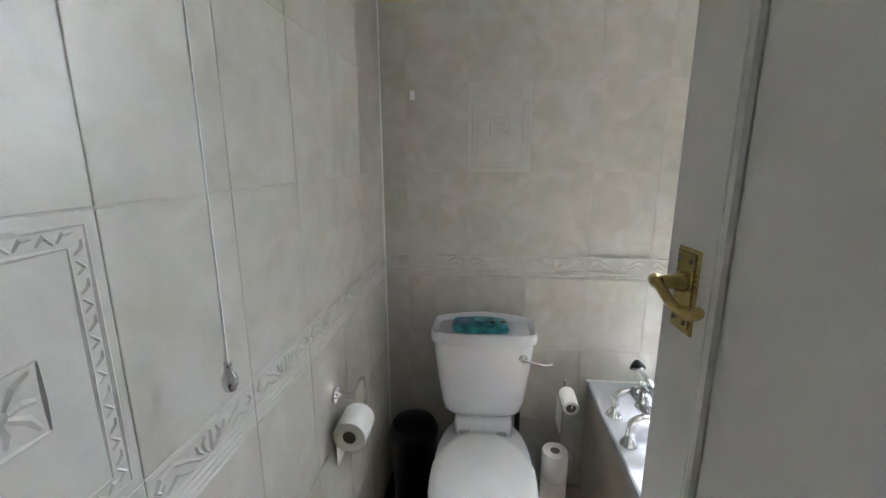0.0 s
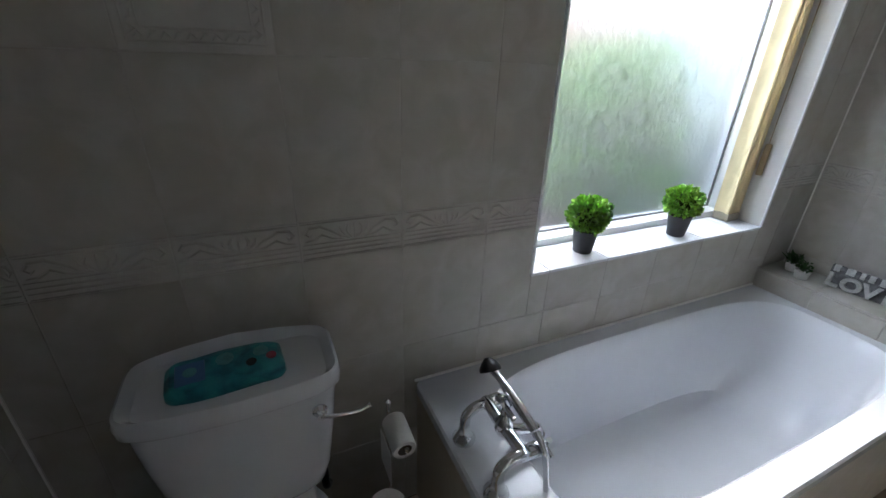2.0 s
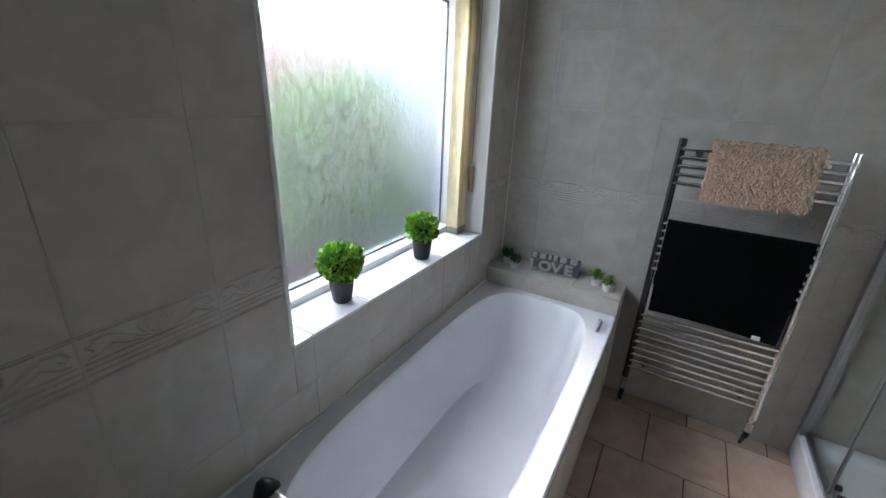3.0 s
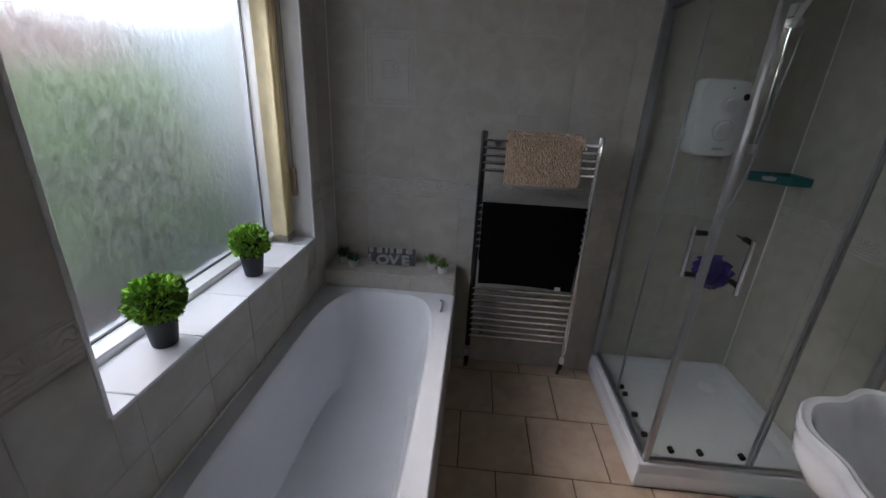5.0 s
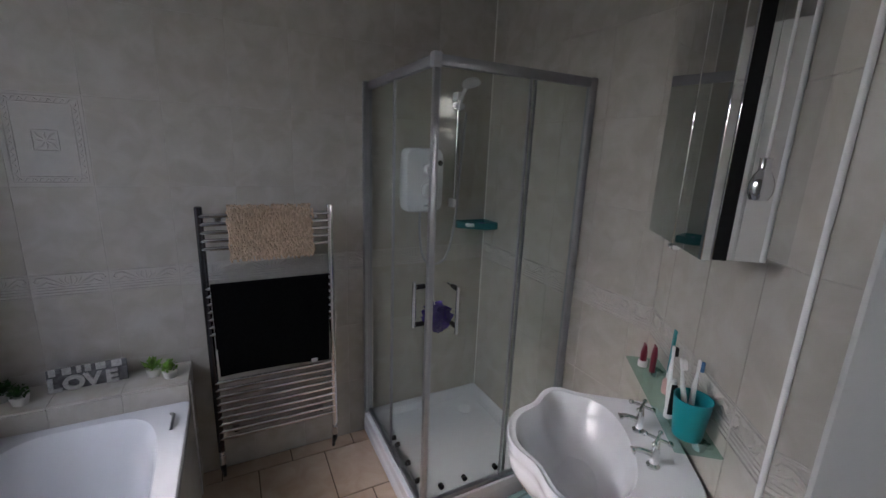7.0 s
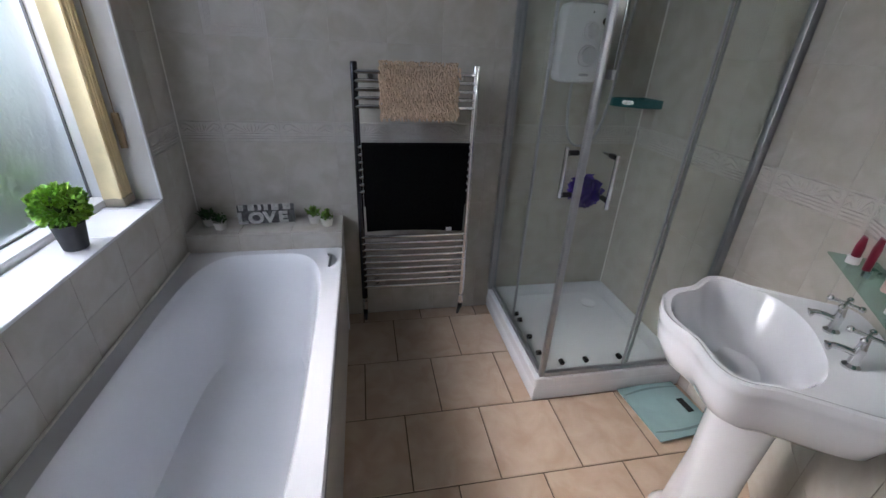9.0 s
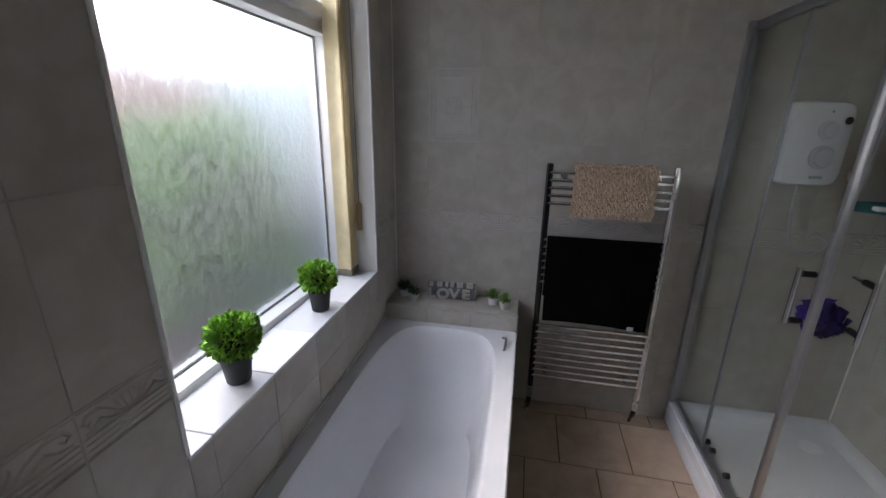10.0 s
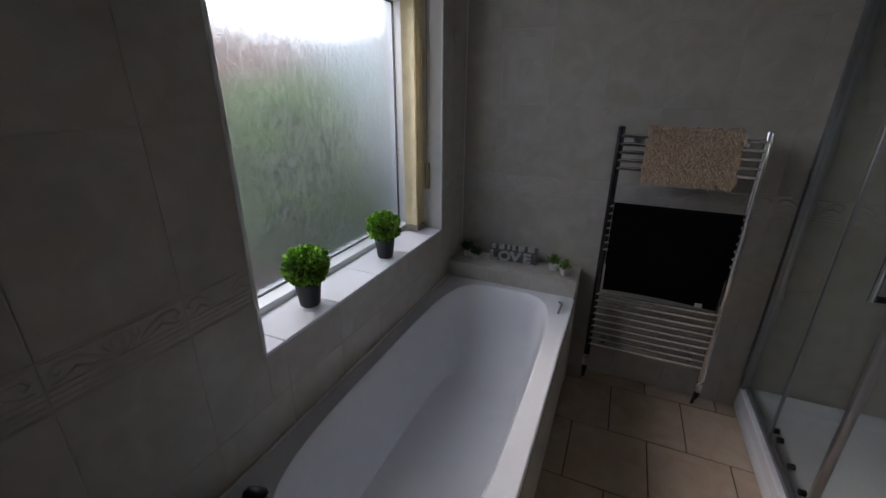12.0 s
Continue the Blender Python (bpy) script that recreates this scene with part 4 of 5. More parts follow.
esh = thing("electric_shower", "white electric shower unit on the wall", "electric shower")
SYC, SZC = -0.085, 1.494
bm = B()
rings = []
for x, s in ((XR - 0.001, 0.98), (XR - 0.004, 1.0), (XR - 0.065, 1.0), (XR - 0.085, 0.95), (XR - 0.09, 0.85), (XR - 0.092, 0.4)):
    rings.append([(x, SYC + p * s, SZC + q * s) for p, q, _ in oval(0, 0, 0.112, 0.172, 0, 7, 48)])
loft(bm, rings)
part("case", bm, M_SHOWER, esh)
for z, r in ((1.552, 0.030), (1.444, 0.038)):
    part("dial", moved(lathe(B(), [(0.001, 0), (r + 0.006, 0), (r + 0.006, 0.004), (r, 0.006), (r - 0.003, 0.022), (0.001, 0.024)], 24), pose(XR - 0.0955, SYC - 0.02, z, 0, -90, 0)), M_DIAL, esh, "pale grey control dial")
for z, rr in ((1.552, 0.037), (1.444, 0.047)):
    part("dial_ring", moved(lathe(B(), [(0.001, 0), (rr, 0), (rr, 0.003), (rr - 0.002, 0.0042), (0.001, 0.0043)], 28), pose(XR - 0.0925, SYC - 0.02, z, 0, -90, 0)), M_SHGREY, esh, "grey dial surround")
part("brand_plate", block(B(), XR - 0.0945, XR - 0.0915, SYC - 0.045, SYC + 0.005, 1.355, 1.367, 0.001, 1), M_SHGREY, esh, "small grey badge")
part("start_button", moved(lathe(B(), [(0.001, 0), (0.016, 0), (0.015, 0.006), (0.001, 0.008)], 18), pose(XR - 0.085, SYC - 0.085, 1.59, 0, -90, 0)), M_BLACK, esh, "black start button")
part("indicator", moved(lathe(B(), [(0.001, 0), (0.004, 0), (0.001, 0.003)], 10), pose(XR - 0.0915, SYC - 0.02, 1.625, 0, -90, 0)), M_BLACK, esh)
part("hose", tube(B(), arc([(XR - 0.05, SYC + 0.01, 1.329), (XR - 0.052, SYC + 0.008, 1.19), (XR - 0.06, SYC - 0.015, 1.06), (XR - 0.06, SYC - 0.08, 1.015), (XR - 0.06, SYC - 0.16, 1.06), (XR - 0.062, SYC - 0.205, 1.25), (XR - 0.07, SYC - 0.225, 1.6), (XR - 0.09, SYC - 0.232, 1.86)], 8), 0.007, 10), M_SHGREY, esh, "grey shower hose")
riser = thing("shower_riser_rail", "chrome riser rail with white hand shower", "shower rail")
RYY = -0.29
part("rail", tube(B(), [(XR - 0.05, RYY, 1.35), (XR - 0.05, RYY, 1.96)], 0.0095, 12), M_CHROME, riser)
for z in (1.365, 1.945):
    part("bracket", block(B(), XR - 0.062, XR - 0.001, RYY - 0.015, RYY + 0.015, z - 0.024, z + 0.024, 0.006), M_SHOWER, riser, "white rail end bracket")
part("slider", moved(lathe(B(), [(0.012, -0.02), (0.034, -0.012), (0.036, 0.0), (0.034, 0.012), (0.012, 0.02)], 20), pose(XR - 0.052, RYY, 1.895)), M_SHOWER, riser, "white sliding head holder")
bm = B()
tube(bm, arc([(XR - 0.085, RYY + 0.02, 1.87), (XR - 0.10, RYY + 0.01, 1.94), (XR - 0.13, RYY, 1.99), (XR - 0.16, RYY, 2.0)], 5), 0.012, 10)
n0 = len(bm.verts)
lathe(bm, [(0.012, 0.03), (0.045, 0.012), (0.05, 0.0), (0.001, -0.004)], 24)
moved(bm, pose(XR - 0.175, RYY, 1.995, 0, 20, 0), n0)
part("hand_shower", bm, M_SHOWER, riser, "white plastic hand shower")

soap = thing("corner_caddy", "dark teal plastic corner shower caddy", "shower caddy")
bm = B()
foot = [(XR - 0.002, YB + 0.002), (XR - 0.002, YB + 0.215), (XR - 0.045, YB + 0.215), (XR - 0.15, YB + 0.09), (XR - 0.15, YB + 0.002)]
loft(bm, [[(x + (XR - 0.07 - x) * d, y + (YB + 0.09 - y) * d, z) for x, y in foot] for d, z in ((0.03, 1.217), (0.0, 1.222), (0.0, 1.257), (0.03, 1.257), (0.04, 1.228), (0.5, 1.226))])
part("tray", bm, M_TEALD, soap)
part("soap_bar", block(B(), XR - 0.11, XR - 0.05, YB + 0.12, YB + 0.18, 1.23, 1.25, 0.008, 3), M_WHITEP, soap, "white soap bar")
part("razor", block(B(), XR - 0.12, XR - 0.05, YB + 0.05, YB + 0.07, 1.23, 1.248, 0.006, 2), M_PUFF, soap, "small purple razor handle")

scales = thing("bathroom_scale", "aqua glass bathroom scale lying on the floor", "bathroom scale")
part("glass_top", block(B(), -0.15, 0.15, -0.15, 0.15, 0.016, 0.024, 0.003), M_SCALE, scales)
part("base", block(B(), -0.14, 0.14, -0.14, 0.14, 0.001, 0.0155, 0.004), M_SHGREY, scales)
part("display", block(B(), -0.045, 0.035, -0.118, -0.085, 0.0235, 0.0262, 0.001, 1), M_LCD, scales, "dark display window")
for k, x in enumerate((-0.105, 0.105)):
    bm = B()
    ridge(bm, [(x + 0.014 * math.sin(t / 10 * math.pi) * (1 if k else -1), -0.14 + 0.28 * t / 10) for t in range(11)], 0.012, 0.0012, 0.0242)
    part("grip_line", bm, M_SCALE2, scales, "curved grey grip line")
scales.matrix_basis = pose(1.598, -0.352, 0.0, 0, 0, 4)

# ---------------------------------------------------------------- washbasin on the diagonal wall
DM = Matrix(((DU.x, DN.x, 0, W1.x), (DU.y, DN.y, 0, W1.y), (0, 0, 1, 0), (0, 0, 0, 1)))
basin = thing("washbasin", "white scalloped china washbasin on a pedestal", "washbasin")
BC, RIMB, SEG = 0.46, 0.845, 72


def outer(t, s=1.0):
    c, q = math.cos(t), math.sin(t)
    a = 0.25 * math.copysign(abs(c) ** (2 / (2.6 if q > 0 else 5)), c)
    d = ((0.218 if q > 0 else 0.262) * math.copysign(abs(q) ** (2 / (2.2 if q > 0 else 6)), q))
    scal = 1.0
    if q > -0.2:
        scal = 1 + 0.10 * math.cos(5 * (t - math.pi / 2)) * min(1, (q + 0.2) / 0.4)
    return a * s * scal, 0.268 + d * s * scal


def inner(t, s=1.0):
    c, q = math.cos(t), math.sin(t)
    k = 1 + 0.10 * math.cos(5 * (t - math.pi / 2)) * min(1, max(0, q + 0.2) / 0.4)
    e = math.copysign(abs(c) ** (2 / 2.5), c)
    return 0.226 * e * s * k, 0.278 + (0.182 if q > 0 else 0.128) * q * s * k


def basin_ring(fn, s, z):
    return [(BC + fn(2 * math.pi * k / SEG, s)[0], max(0.003, fn(2 * math.pi * k / SEG, s)[1]), z + 0.012 * math.exp(-((fn(2 * math.pi * k / SEG, s)[1] - 0.02) / 0.05) ** 2) * (z > 0.8)) for k in range(SEG)]


def bowl_shift(s, z, dy):
    return [(x, y + dy, zz) for x, y, zz in basin_ring(outer, s, z)]


bm = B()
rings = [bowl_shift(0.42, 0.625, -0.05), bowl_shift(0.66, 0.65, -0.035), bowl_shift(0.87, 0.70, -0.012), bowl_shift(0.95, 0.755, 0), basin_ring(outer, 0.965, 0.785), basin_ring(outer, 0.965, 0.80), basin_ring(outer, 0.99, 0.812), basin_ring(outer, 1.0, 0.825), basin_ring(outer, 0.995, 0.840), basin_ring(outer, 0.975, RIMB), basin_ring(outer, 0.95, RIMB - 0.003), basin_ring(outer, 0.935, RIMB - 0.005),
         basin_ring(inner, 1.02, RIMB - 0.004), basin_ring(inner, 0.97, RIMB - 0.016), basin_ring(inner, 0.90, RIMB - 0.055), basin_ring(inner, 0.76, RIMB - 0.105), basin_ring(inner, 0.52, RIMB - 0.14), basin_ring(inner, 0.2, RIMB - 0.152), basin_ring(inner, 0.08, RIMB - 0.153)]
loft(bm, rings)
part("bowl", moved(bm, DM), M_CERAM, basin)
bm = B()
rings = []
for z, a, b, n, d in ((0.001, 0.115, 0.105, 2.6, 0.245), (0.02, 0.115, 0.105, 2.6, 0.245), (0.05, 0.10, 0.092, 2.6, 0.24), (0.09, 0.085, 0.082, 2.8, 0.235), (0.35, 0.072, 0.074, 3, 0.225), (0.55, 0.078, 0.08, 3, 0.225), (0.64, 0.10, 0.10, 2.6, 0.23), (0.70, 0.12, 0.12, 2.4, 0.235)):
    rings.append(oval(BC, d, a, b, z, n, 40))
loft(bm, rings)
part("pedestal", moved(bm, DM), M_CERAM, basin, "white china pedestal")
part("waste", moved(lathe(B(), [(0.001, RIMB - 0.149), (0.022, RIMB - 0.149), (0.024, RIMB - 0.151), (0.024, RIMB - 0.155)], 20, BC, 0.278), DM), M_BLACK, basin, "dark plughole")
for s in (-0.075, 0.075):
    t_ob = part("tap", moved(tube(lathe(B(), [(0.018, RIMB - 0.006), (0.018, RIMB + 0.003), (0.011, RIMB + 0.010), (0.010, RIMB + 0.035), (0.012, RIMB + 0.042), (0.009, RIMB + 0.058), (0.006, RIMB + 0.086)], 18, BC + s, 0.112), arc([(BC + s, 0.112, RIMB + 0.034), (BC + s, 0.135, RIMB + 0.040), (BC + s, 0.158, RIMB + 0.042), (BC + s, 0.172, RIMB + 0.036)], 6), [0.0075] * 14 + [0.008, 0.010, 0.0115, 0.0115, 0.008], 12), DM), M_CHROME, basin, "chrome basin pillar tap")
    bm = B()
    for ang in (30, 120):
        c, q = math.cos(radians(ang)), math.sin(radians(ang))
        for g in (-0.031, 0.031):
            bmesh.ops.create_uvsphere(bm, u_segments=12, v_segments=8, radius=0.0078, matrix=pose(BC + s + g * c, 0.112 + g * q, RIMB + 0.084))
        tube(bm, [(BC + s - 0.031 * c, 0.112 - 0.031 * q, RIMB + 0.084), (BC + s - 0.02 * c, 0.112 - 0.02 * q, RIMB + 0.084), (BC + s + 0.02 * c, 0.112 + 0.02 * q, RIMB + 0.084), (BC + s + 0.031 * c, 0.112 + 0.031 * q, RIMB + 0.084)], [0.004, 0.0045, 0.0045, 0.004], 10)
    part("cross_handle", moved(bm, DM), M_CHROME, t_ob)

# mirror cabinet
mc = thing("mirror_cabinet", "mirror-fronted bathroom cabinet hung on the wall", "cabinet")
C0, C1, CD, CZ0, CZ1 = 0.335, 0.69, 0.157, 1.462, 2.0
part("body", moved(block(B(), C0, C1, 0.001, CD - 0.02, CZ0, CZ1, 0.002), DM), M_SHGREY, mc)
mid = 0.53
for a, b in ((C0, mid - 0.0015), (mid + 0.0015, C1 + 0.003)):
    part("door", moved(block(B(), a, b, CD - 0.018, CD, CZ0 - 0.004, CZ1, 0.0015, 1), DM), M_MIRROR, mc, "mirror-glass cabinet door")
# black strip laid on the side mirror as the dark doorway's reflection
part("door_edge", moved(block(B(), C1 + 0.0045, C1 + 0.006, CD - 0.045, CD - 0.02, CZ0, CZ1), DM), M_BLACK, mc, "black strip standing for the dark hall's reflection")
part("side_panel", moved(block(B(), C1 + 0.0005, C1 + 0.004, 0.002, CD - 0.019, CZ0, CZ1, 0.001, 1), DM), M_MIRROR, mc, "mirrored side panel")
for s in (mid - 0.012, mid + 0.012):
    part("door_pull", moved(block(B(), s - 0.003, s + 0.003, CD - 0.014, CD + 0.004, CZ0 - 0.016, CZ0 - 0.0045, 0.001, 1), DM), M_CHROME, mc)

DS = DM @ Matrix.Translation((-0.035, 0, -0.03))
shelf = thing("glass_shelf", "small frosted glass shelf on chrome brackets", "shelf")
part("pane", moved(block(B(), 0.185, 0.675, 0.004, 0.112, 1.0, 1.006, 0.002, 1), DS), M_SHELF, shelf)
for s in (0.25, 0.61):
    part("bracket", moved(tube(lathe(B(), [(0.001, 0.97), (0.014, 0.975), (0.016, 0.985), (0.016, 0.9995)], 14, s, 0.03), [(s, 0.001, 0.987), (s, 0.03, 0.987)], 0.009, 10), DS), M_CHROME, shelf, "round chrome shelf bracket")

cup = thing("toothbrush_cup", "teal plastic tumbler on the glass shelf", "cup")
cc = (0.605, 0.062)
part("tumbler", moved(loft(B(), [oval(*cc, r, r, z, 2, 32) for r, z in ((0.030, 1.0065), (0.034, 1.008), (0.044, 1.112), (0.0445, 1.114), (0.042, 1.114), (0.033, 1.02), (0.01, 1.018))]), DS), M_TEAL, cup)


def brush(name, lab, s, d, lean, turn, m_body, m_head, z0=1.02, size=1.0):
    tb = thing(name, lab, "toothbrush")
    bm = B()
    tube(bm, [(0, 0, 0), (0, 0, 0.05 * size), (0, 0.002, 0.11 * size), (0, 0, 0.15 * size)], [0.006 * size, 0.0075 * size, 0.0065 * size, 0.003 * size], 8)
    part("shaft", bm, m_body, tb)
    part("bristles", block(B(), -0.005, 0.005, -0.013, -0.002, 0.148 * size, 0.175 * size, 0.002, 1), m_head, tb, "bristle head")
    part("head", block(B(), -0.006, 0.006, -0.003, 0.003, 0.146 * size, 0.178 * size, 0.002, 1), m_body, tb)
    tb.matrix_basis = DS @ pose(s, d, z0, lean, turn, 0)
    return tb


brush("toothbrush", "blue and white toothbrush leaning in the tumbler", 0.600, 0.062, 8, -18, M_WHITEP, M_BLUE)
brush("toothbrush", "white toothbrush leaning in the tumbler", 0.600, 0.062, -8, -14, M_WHITEP, M_WHITEP)
brush("electric_toothbrush", "black and white electric toothbrush on the shelf", 0.47, 0.065, -3, 0, M_WHITEP, M_BLACK, 1.0065, 1.0)
bm = B()
tube(bm, [(0.535, 0.085, 1.0065), (0.535, 0.085, 1.10), (0.535, 0.085, 1.118)], [0.011, 0.0105, 0.007], 12)
eb = thing("shaver", "white and black electric shaver standing on shelf", "shaver")
part("body", moved(bm, DS), M_WHITEP, eb)
part("grip", moved(block(B(), 0.5435, 0.5475, 0.078, 0.092, 1.02, 1.108, 0.001, 1), DS), M_BLACK, eb, "black rubber grip")
tp = thing("toothpaste_tube", "dark red toothpaste tube standing on its white cap", "toothpaste")
part("cap", moved(lathe(B(), [(0.015, 1.0065), (0.015, 1.026), (0.012, 1.028)], 16, 0.25, 0.075), DS), M_WHITEP, tp)
bm = B()
loft(bm, [oval(0.25, 0.075, a, b, z, 2.2, 24) for z, a, b in ((1.028, 0.012, 0.010), (1.055, 0.014, 0.010), (1.085, 0.015, 0.003))])
part("tube", moved(bm, DS), M_RED, tp)
tp2 = thing("toothpaste_tube", "red and teal toothpaste tube leaning on the wall", "toothpaste")
bm = B()
loft(bm, [oval(0.285, 0.055, a, b, z, 2.2, 24) for z, a, b in ((1.0065, 0.009, 0.009), (1.03, 0.010, 0.009), (1.07, 0.013, 0.009), (1.098, 0.014, 0.003))])
part("tube", moved(bm, DS), M_RED, tp2)
tc_ = thing("comb", "teal plastic comb standing on the glass shelf", "comb")
part("spine", moved(block(B(), 0.355, 0.372, 0.032, 0.038, 1.0065, 1.19, 0.002, 1), DS), M_TEAL, tc_)
gl = thing("bottle", "clear pink-tinted small bottle on the shelf", "bottle")
part("body", moved(lathe(B(), [(0.013, 1.0065), (0.015, 1.01), (0.015, 1.045), (0.008, 1.056)], 18, 0.41, 0.05), DS), M_PINK, gl)
part("cap", moved(lathe(B(), [(0.008, 1.0565), (0.008, 1.074), (0.001, 1.076)], 14, 0.41, 0.05), DS), M_WHITEP, gl)

# ---------------------------------------------------------------- plants and sign
def topiary(x, y, z, seed, r=0.078):
    rnd = random.Random(seed)
    t = thing("potted_plant", "round bright green artificial topiary in a dark grey pot", "plant", "topiary plants on the window sill")
    part("pot", loft(B(), [oval(0, 0, a, a, h, 2, 28) for a, h in ((0.030, 0.0), (0.033, 0.003), (0.043, 0.082), (0.044, 0.085), (0.040, 0.086), (0.037, 0.07), (0.01, 0.07))]), M_POT, t, "dark grey tapered pot")
    # a near-black ball stands in for the shade deep among the leaves
    bm = B()
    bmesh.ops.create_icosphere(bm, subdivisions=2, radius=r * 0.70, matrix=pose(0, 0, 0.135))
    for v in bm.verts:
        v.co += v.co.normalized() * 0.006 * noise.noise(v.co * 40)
    part("core", bm, M_NEARBLACK, t, "near-black ball for the shade between leaves")
    bm = leaf_ball(B(), (0, 0, 0.137), r * 0.92, 1100, 0.0185, rnd, 0.92)
    part("foliage", bm, M_LEAF, t, "dense bright green small leaves", smooth=False)
    t.matrix_basis = pose(x, y, z, 0, 0, seed * 50)
    return t


topiary(1.311, 1.85, SILL + 0.001, 2, 0.064)
topiary(1.782, 1.84, SILL + 0.001, 5, 0.061)


def sprig(x, y, z, seed, m, lab, r):
    rnd = random.Random(seed)
    t = thing("small_potted_plant", lab, "plant", "small plants on the ledge")
    part("pot", loft(B(), [oval(0, 0, a, a, h, 3, 20) for a, h in ((0.020, 0.0), (0.021, 0.002), (0.027, 0.036), (0.0245, 0.037), (0.022, 0.028), (0.005, 0.028))]), M_WPOT, t, "small white pot")
    bm = B()
    for i in range(26):
        a = rnd.uniform(0, 6.28)
        tilt = rnd.uniform(0.05, 0.9)
        d = Vector((math.cos(a) * math.sin(tilt), math.sin(a) * math.sin(tilt), math.cos(tilt)))
        side = d.cross(Vector((0, 0, 1))).normalized() if tilt > 0.01 else Vector((1, 0, 0))
        p0 = Vector((0, 0, 0.03)) + d * 0.006
        l = r * rnd.uniform(0.8, 1.3)
        w = 0.0075
        up = side.cross(d)
        v = [bm.verts.new(q) for q in (p0 - side * w * 0.5, p0 + side * w * 0.5, p0 + d * l * 0.6 + side * w - up * 0.002, p0 + d * l - Vector((0, 0, 0.006)), p0 + d * l * 0.6 - side * w - up * 0.002)]
        bm.faces.new(v)
    leaf_ball(bm, (0, 0, 0.052), 0.022, 60, 0.013, rnd)
    part("leaves", bm, m, t, smooth=False)
    t.matrix_basis = pose(x, y, z, 0, 0, seed * 33)


LZ = 0.6345
sprig(2.455, 1.70, LZ, 1, M_LEAF2, "dark green small plant in a white pot", 0.055)
sprig(2.405, 1.635, LZ, 2, M_LEAF2, "tiny dark plant in a white square pot", 0.035)
sprig(2.45, 1.212, LZ, 3, M_LEAF3, "lime green small plant in a white pot", 0.05)
sprig(2.41, 1.146, LZ, 4, M_LEAF3, "small fresh green plant in a white pot", 0.04)

sign = thing("love_sign", "grey wooden sign with the white word LOVE", "sign")
part("board", block(B(), -0.014, 0.0, -0.135, 0.135, 0.0, 0.108, 0.002, 1), M_SIGN, sign, "grey washed backboard")
for i, ch in enumerate("LOVE"):
    cu = bpy.data.curves.new("letter", 'FONT')
    cu.body, cu.size, cu.extrude, cu.align_x, cu.offset = ch, 0.088, 0.006, 'CENTER', 0.0036
    tmp = bpy.data.objects.new("letter", cu)
    me = bpy.data.meshes.new_from_object(tmp)
    bpy.data.objects.remove(tmp)
    me.materials.append(M_SIGNW)
    ob = new("letter", me)
    ob.parent = sign
    ob.matrix_basis = Matrix(((0, 0, -1, -0.0205), (-1, 0, 0, 0.112 - 0.064 * i), (0, 1, 0, 0.006), (0, 0, 0, 1)))
for i, (y, w) in enumerate(((0.115, 0.022), (0.068, 0.030), (0.028, 0.016), (-0.002, 0.020), (-0.045, 0.034), (-0.10, 0.036))):
    part("small_word", block(B(), -0.019, -0.0142, y - w / 2, y + w / 2, 0.078, 0.112, 0.001, 1), M_SIGNW, sign)
sign.matrix_basis = pose(2.47, 1.437, LZ, 0, 6, 3) @ Matrix.Diagonal((1, 0.97, 0.86, 1))

# ---------------------------------------------------------------- door, cords, hooks
door = thing("door_1", "white panelled bathroom door standing open", "door", kind="structure")
DW, DT, DHT = 0.738, 0.036, 1.985
bm = B()
for x0, x1 in ((0, 0.105), (DW - 0.105, DW)):
    block(bm, x0, x1, -DT / 2, DT / 2, 0.008, DHT, 0.002, 1)
for z0, z1 in ((0.008, 0.21), (0.82, 1.0), (1.86, DHT)):
    block(bm, 0.105, DW - 0.105, -DT / 2, DT / 2, z0, z1, 0.002, 1)
part("leaf_frame", bm, M_GLOSS, door)
for z0, z1 in ((0.21, 0.82), (1.0, 1.86)):
    bm = B()
    block(bm, 0.106, DW - 0.106, -DT / 2 + 0.010, DT / 2 - 0.010, z0, z1)
    block(bm, 0.15, DW - 0.15, -DT / 2 + 0.006, DT / 2 - 0.006, z0 + 0.045, z1 - 0.045, 0.004, 1)
    part("panel", bm, M_GLOSS, door)
    bm = B()
    for s in (-1, 1):
        for a, b in (((0.112, z0), (0.112, z1)), ((DW - 0.112, z0), (DW - 0.112, z1))):
            tube(bm, [(a[0], s * (DT / 2 - 0.006), a[1]), (b[0], s * (DT / 2 - 0.006), b[1])], 0.008, 8)
        for z in (z0 + 0.007, z1 - 0.007):
            tube(bm, [(0.11, s * (DT / 2 - 0.006), z), (DW - 0.11, s * (DT / 2 - 0.006), z)], 0.008, 8)
    part("moulding", bm, M_GLOSS, door, "raised panel moulding")
HZD = 1.338
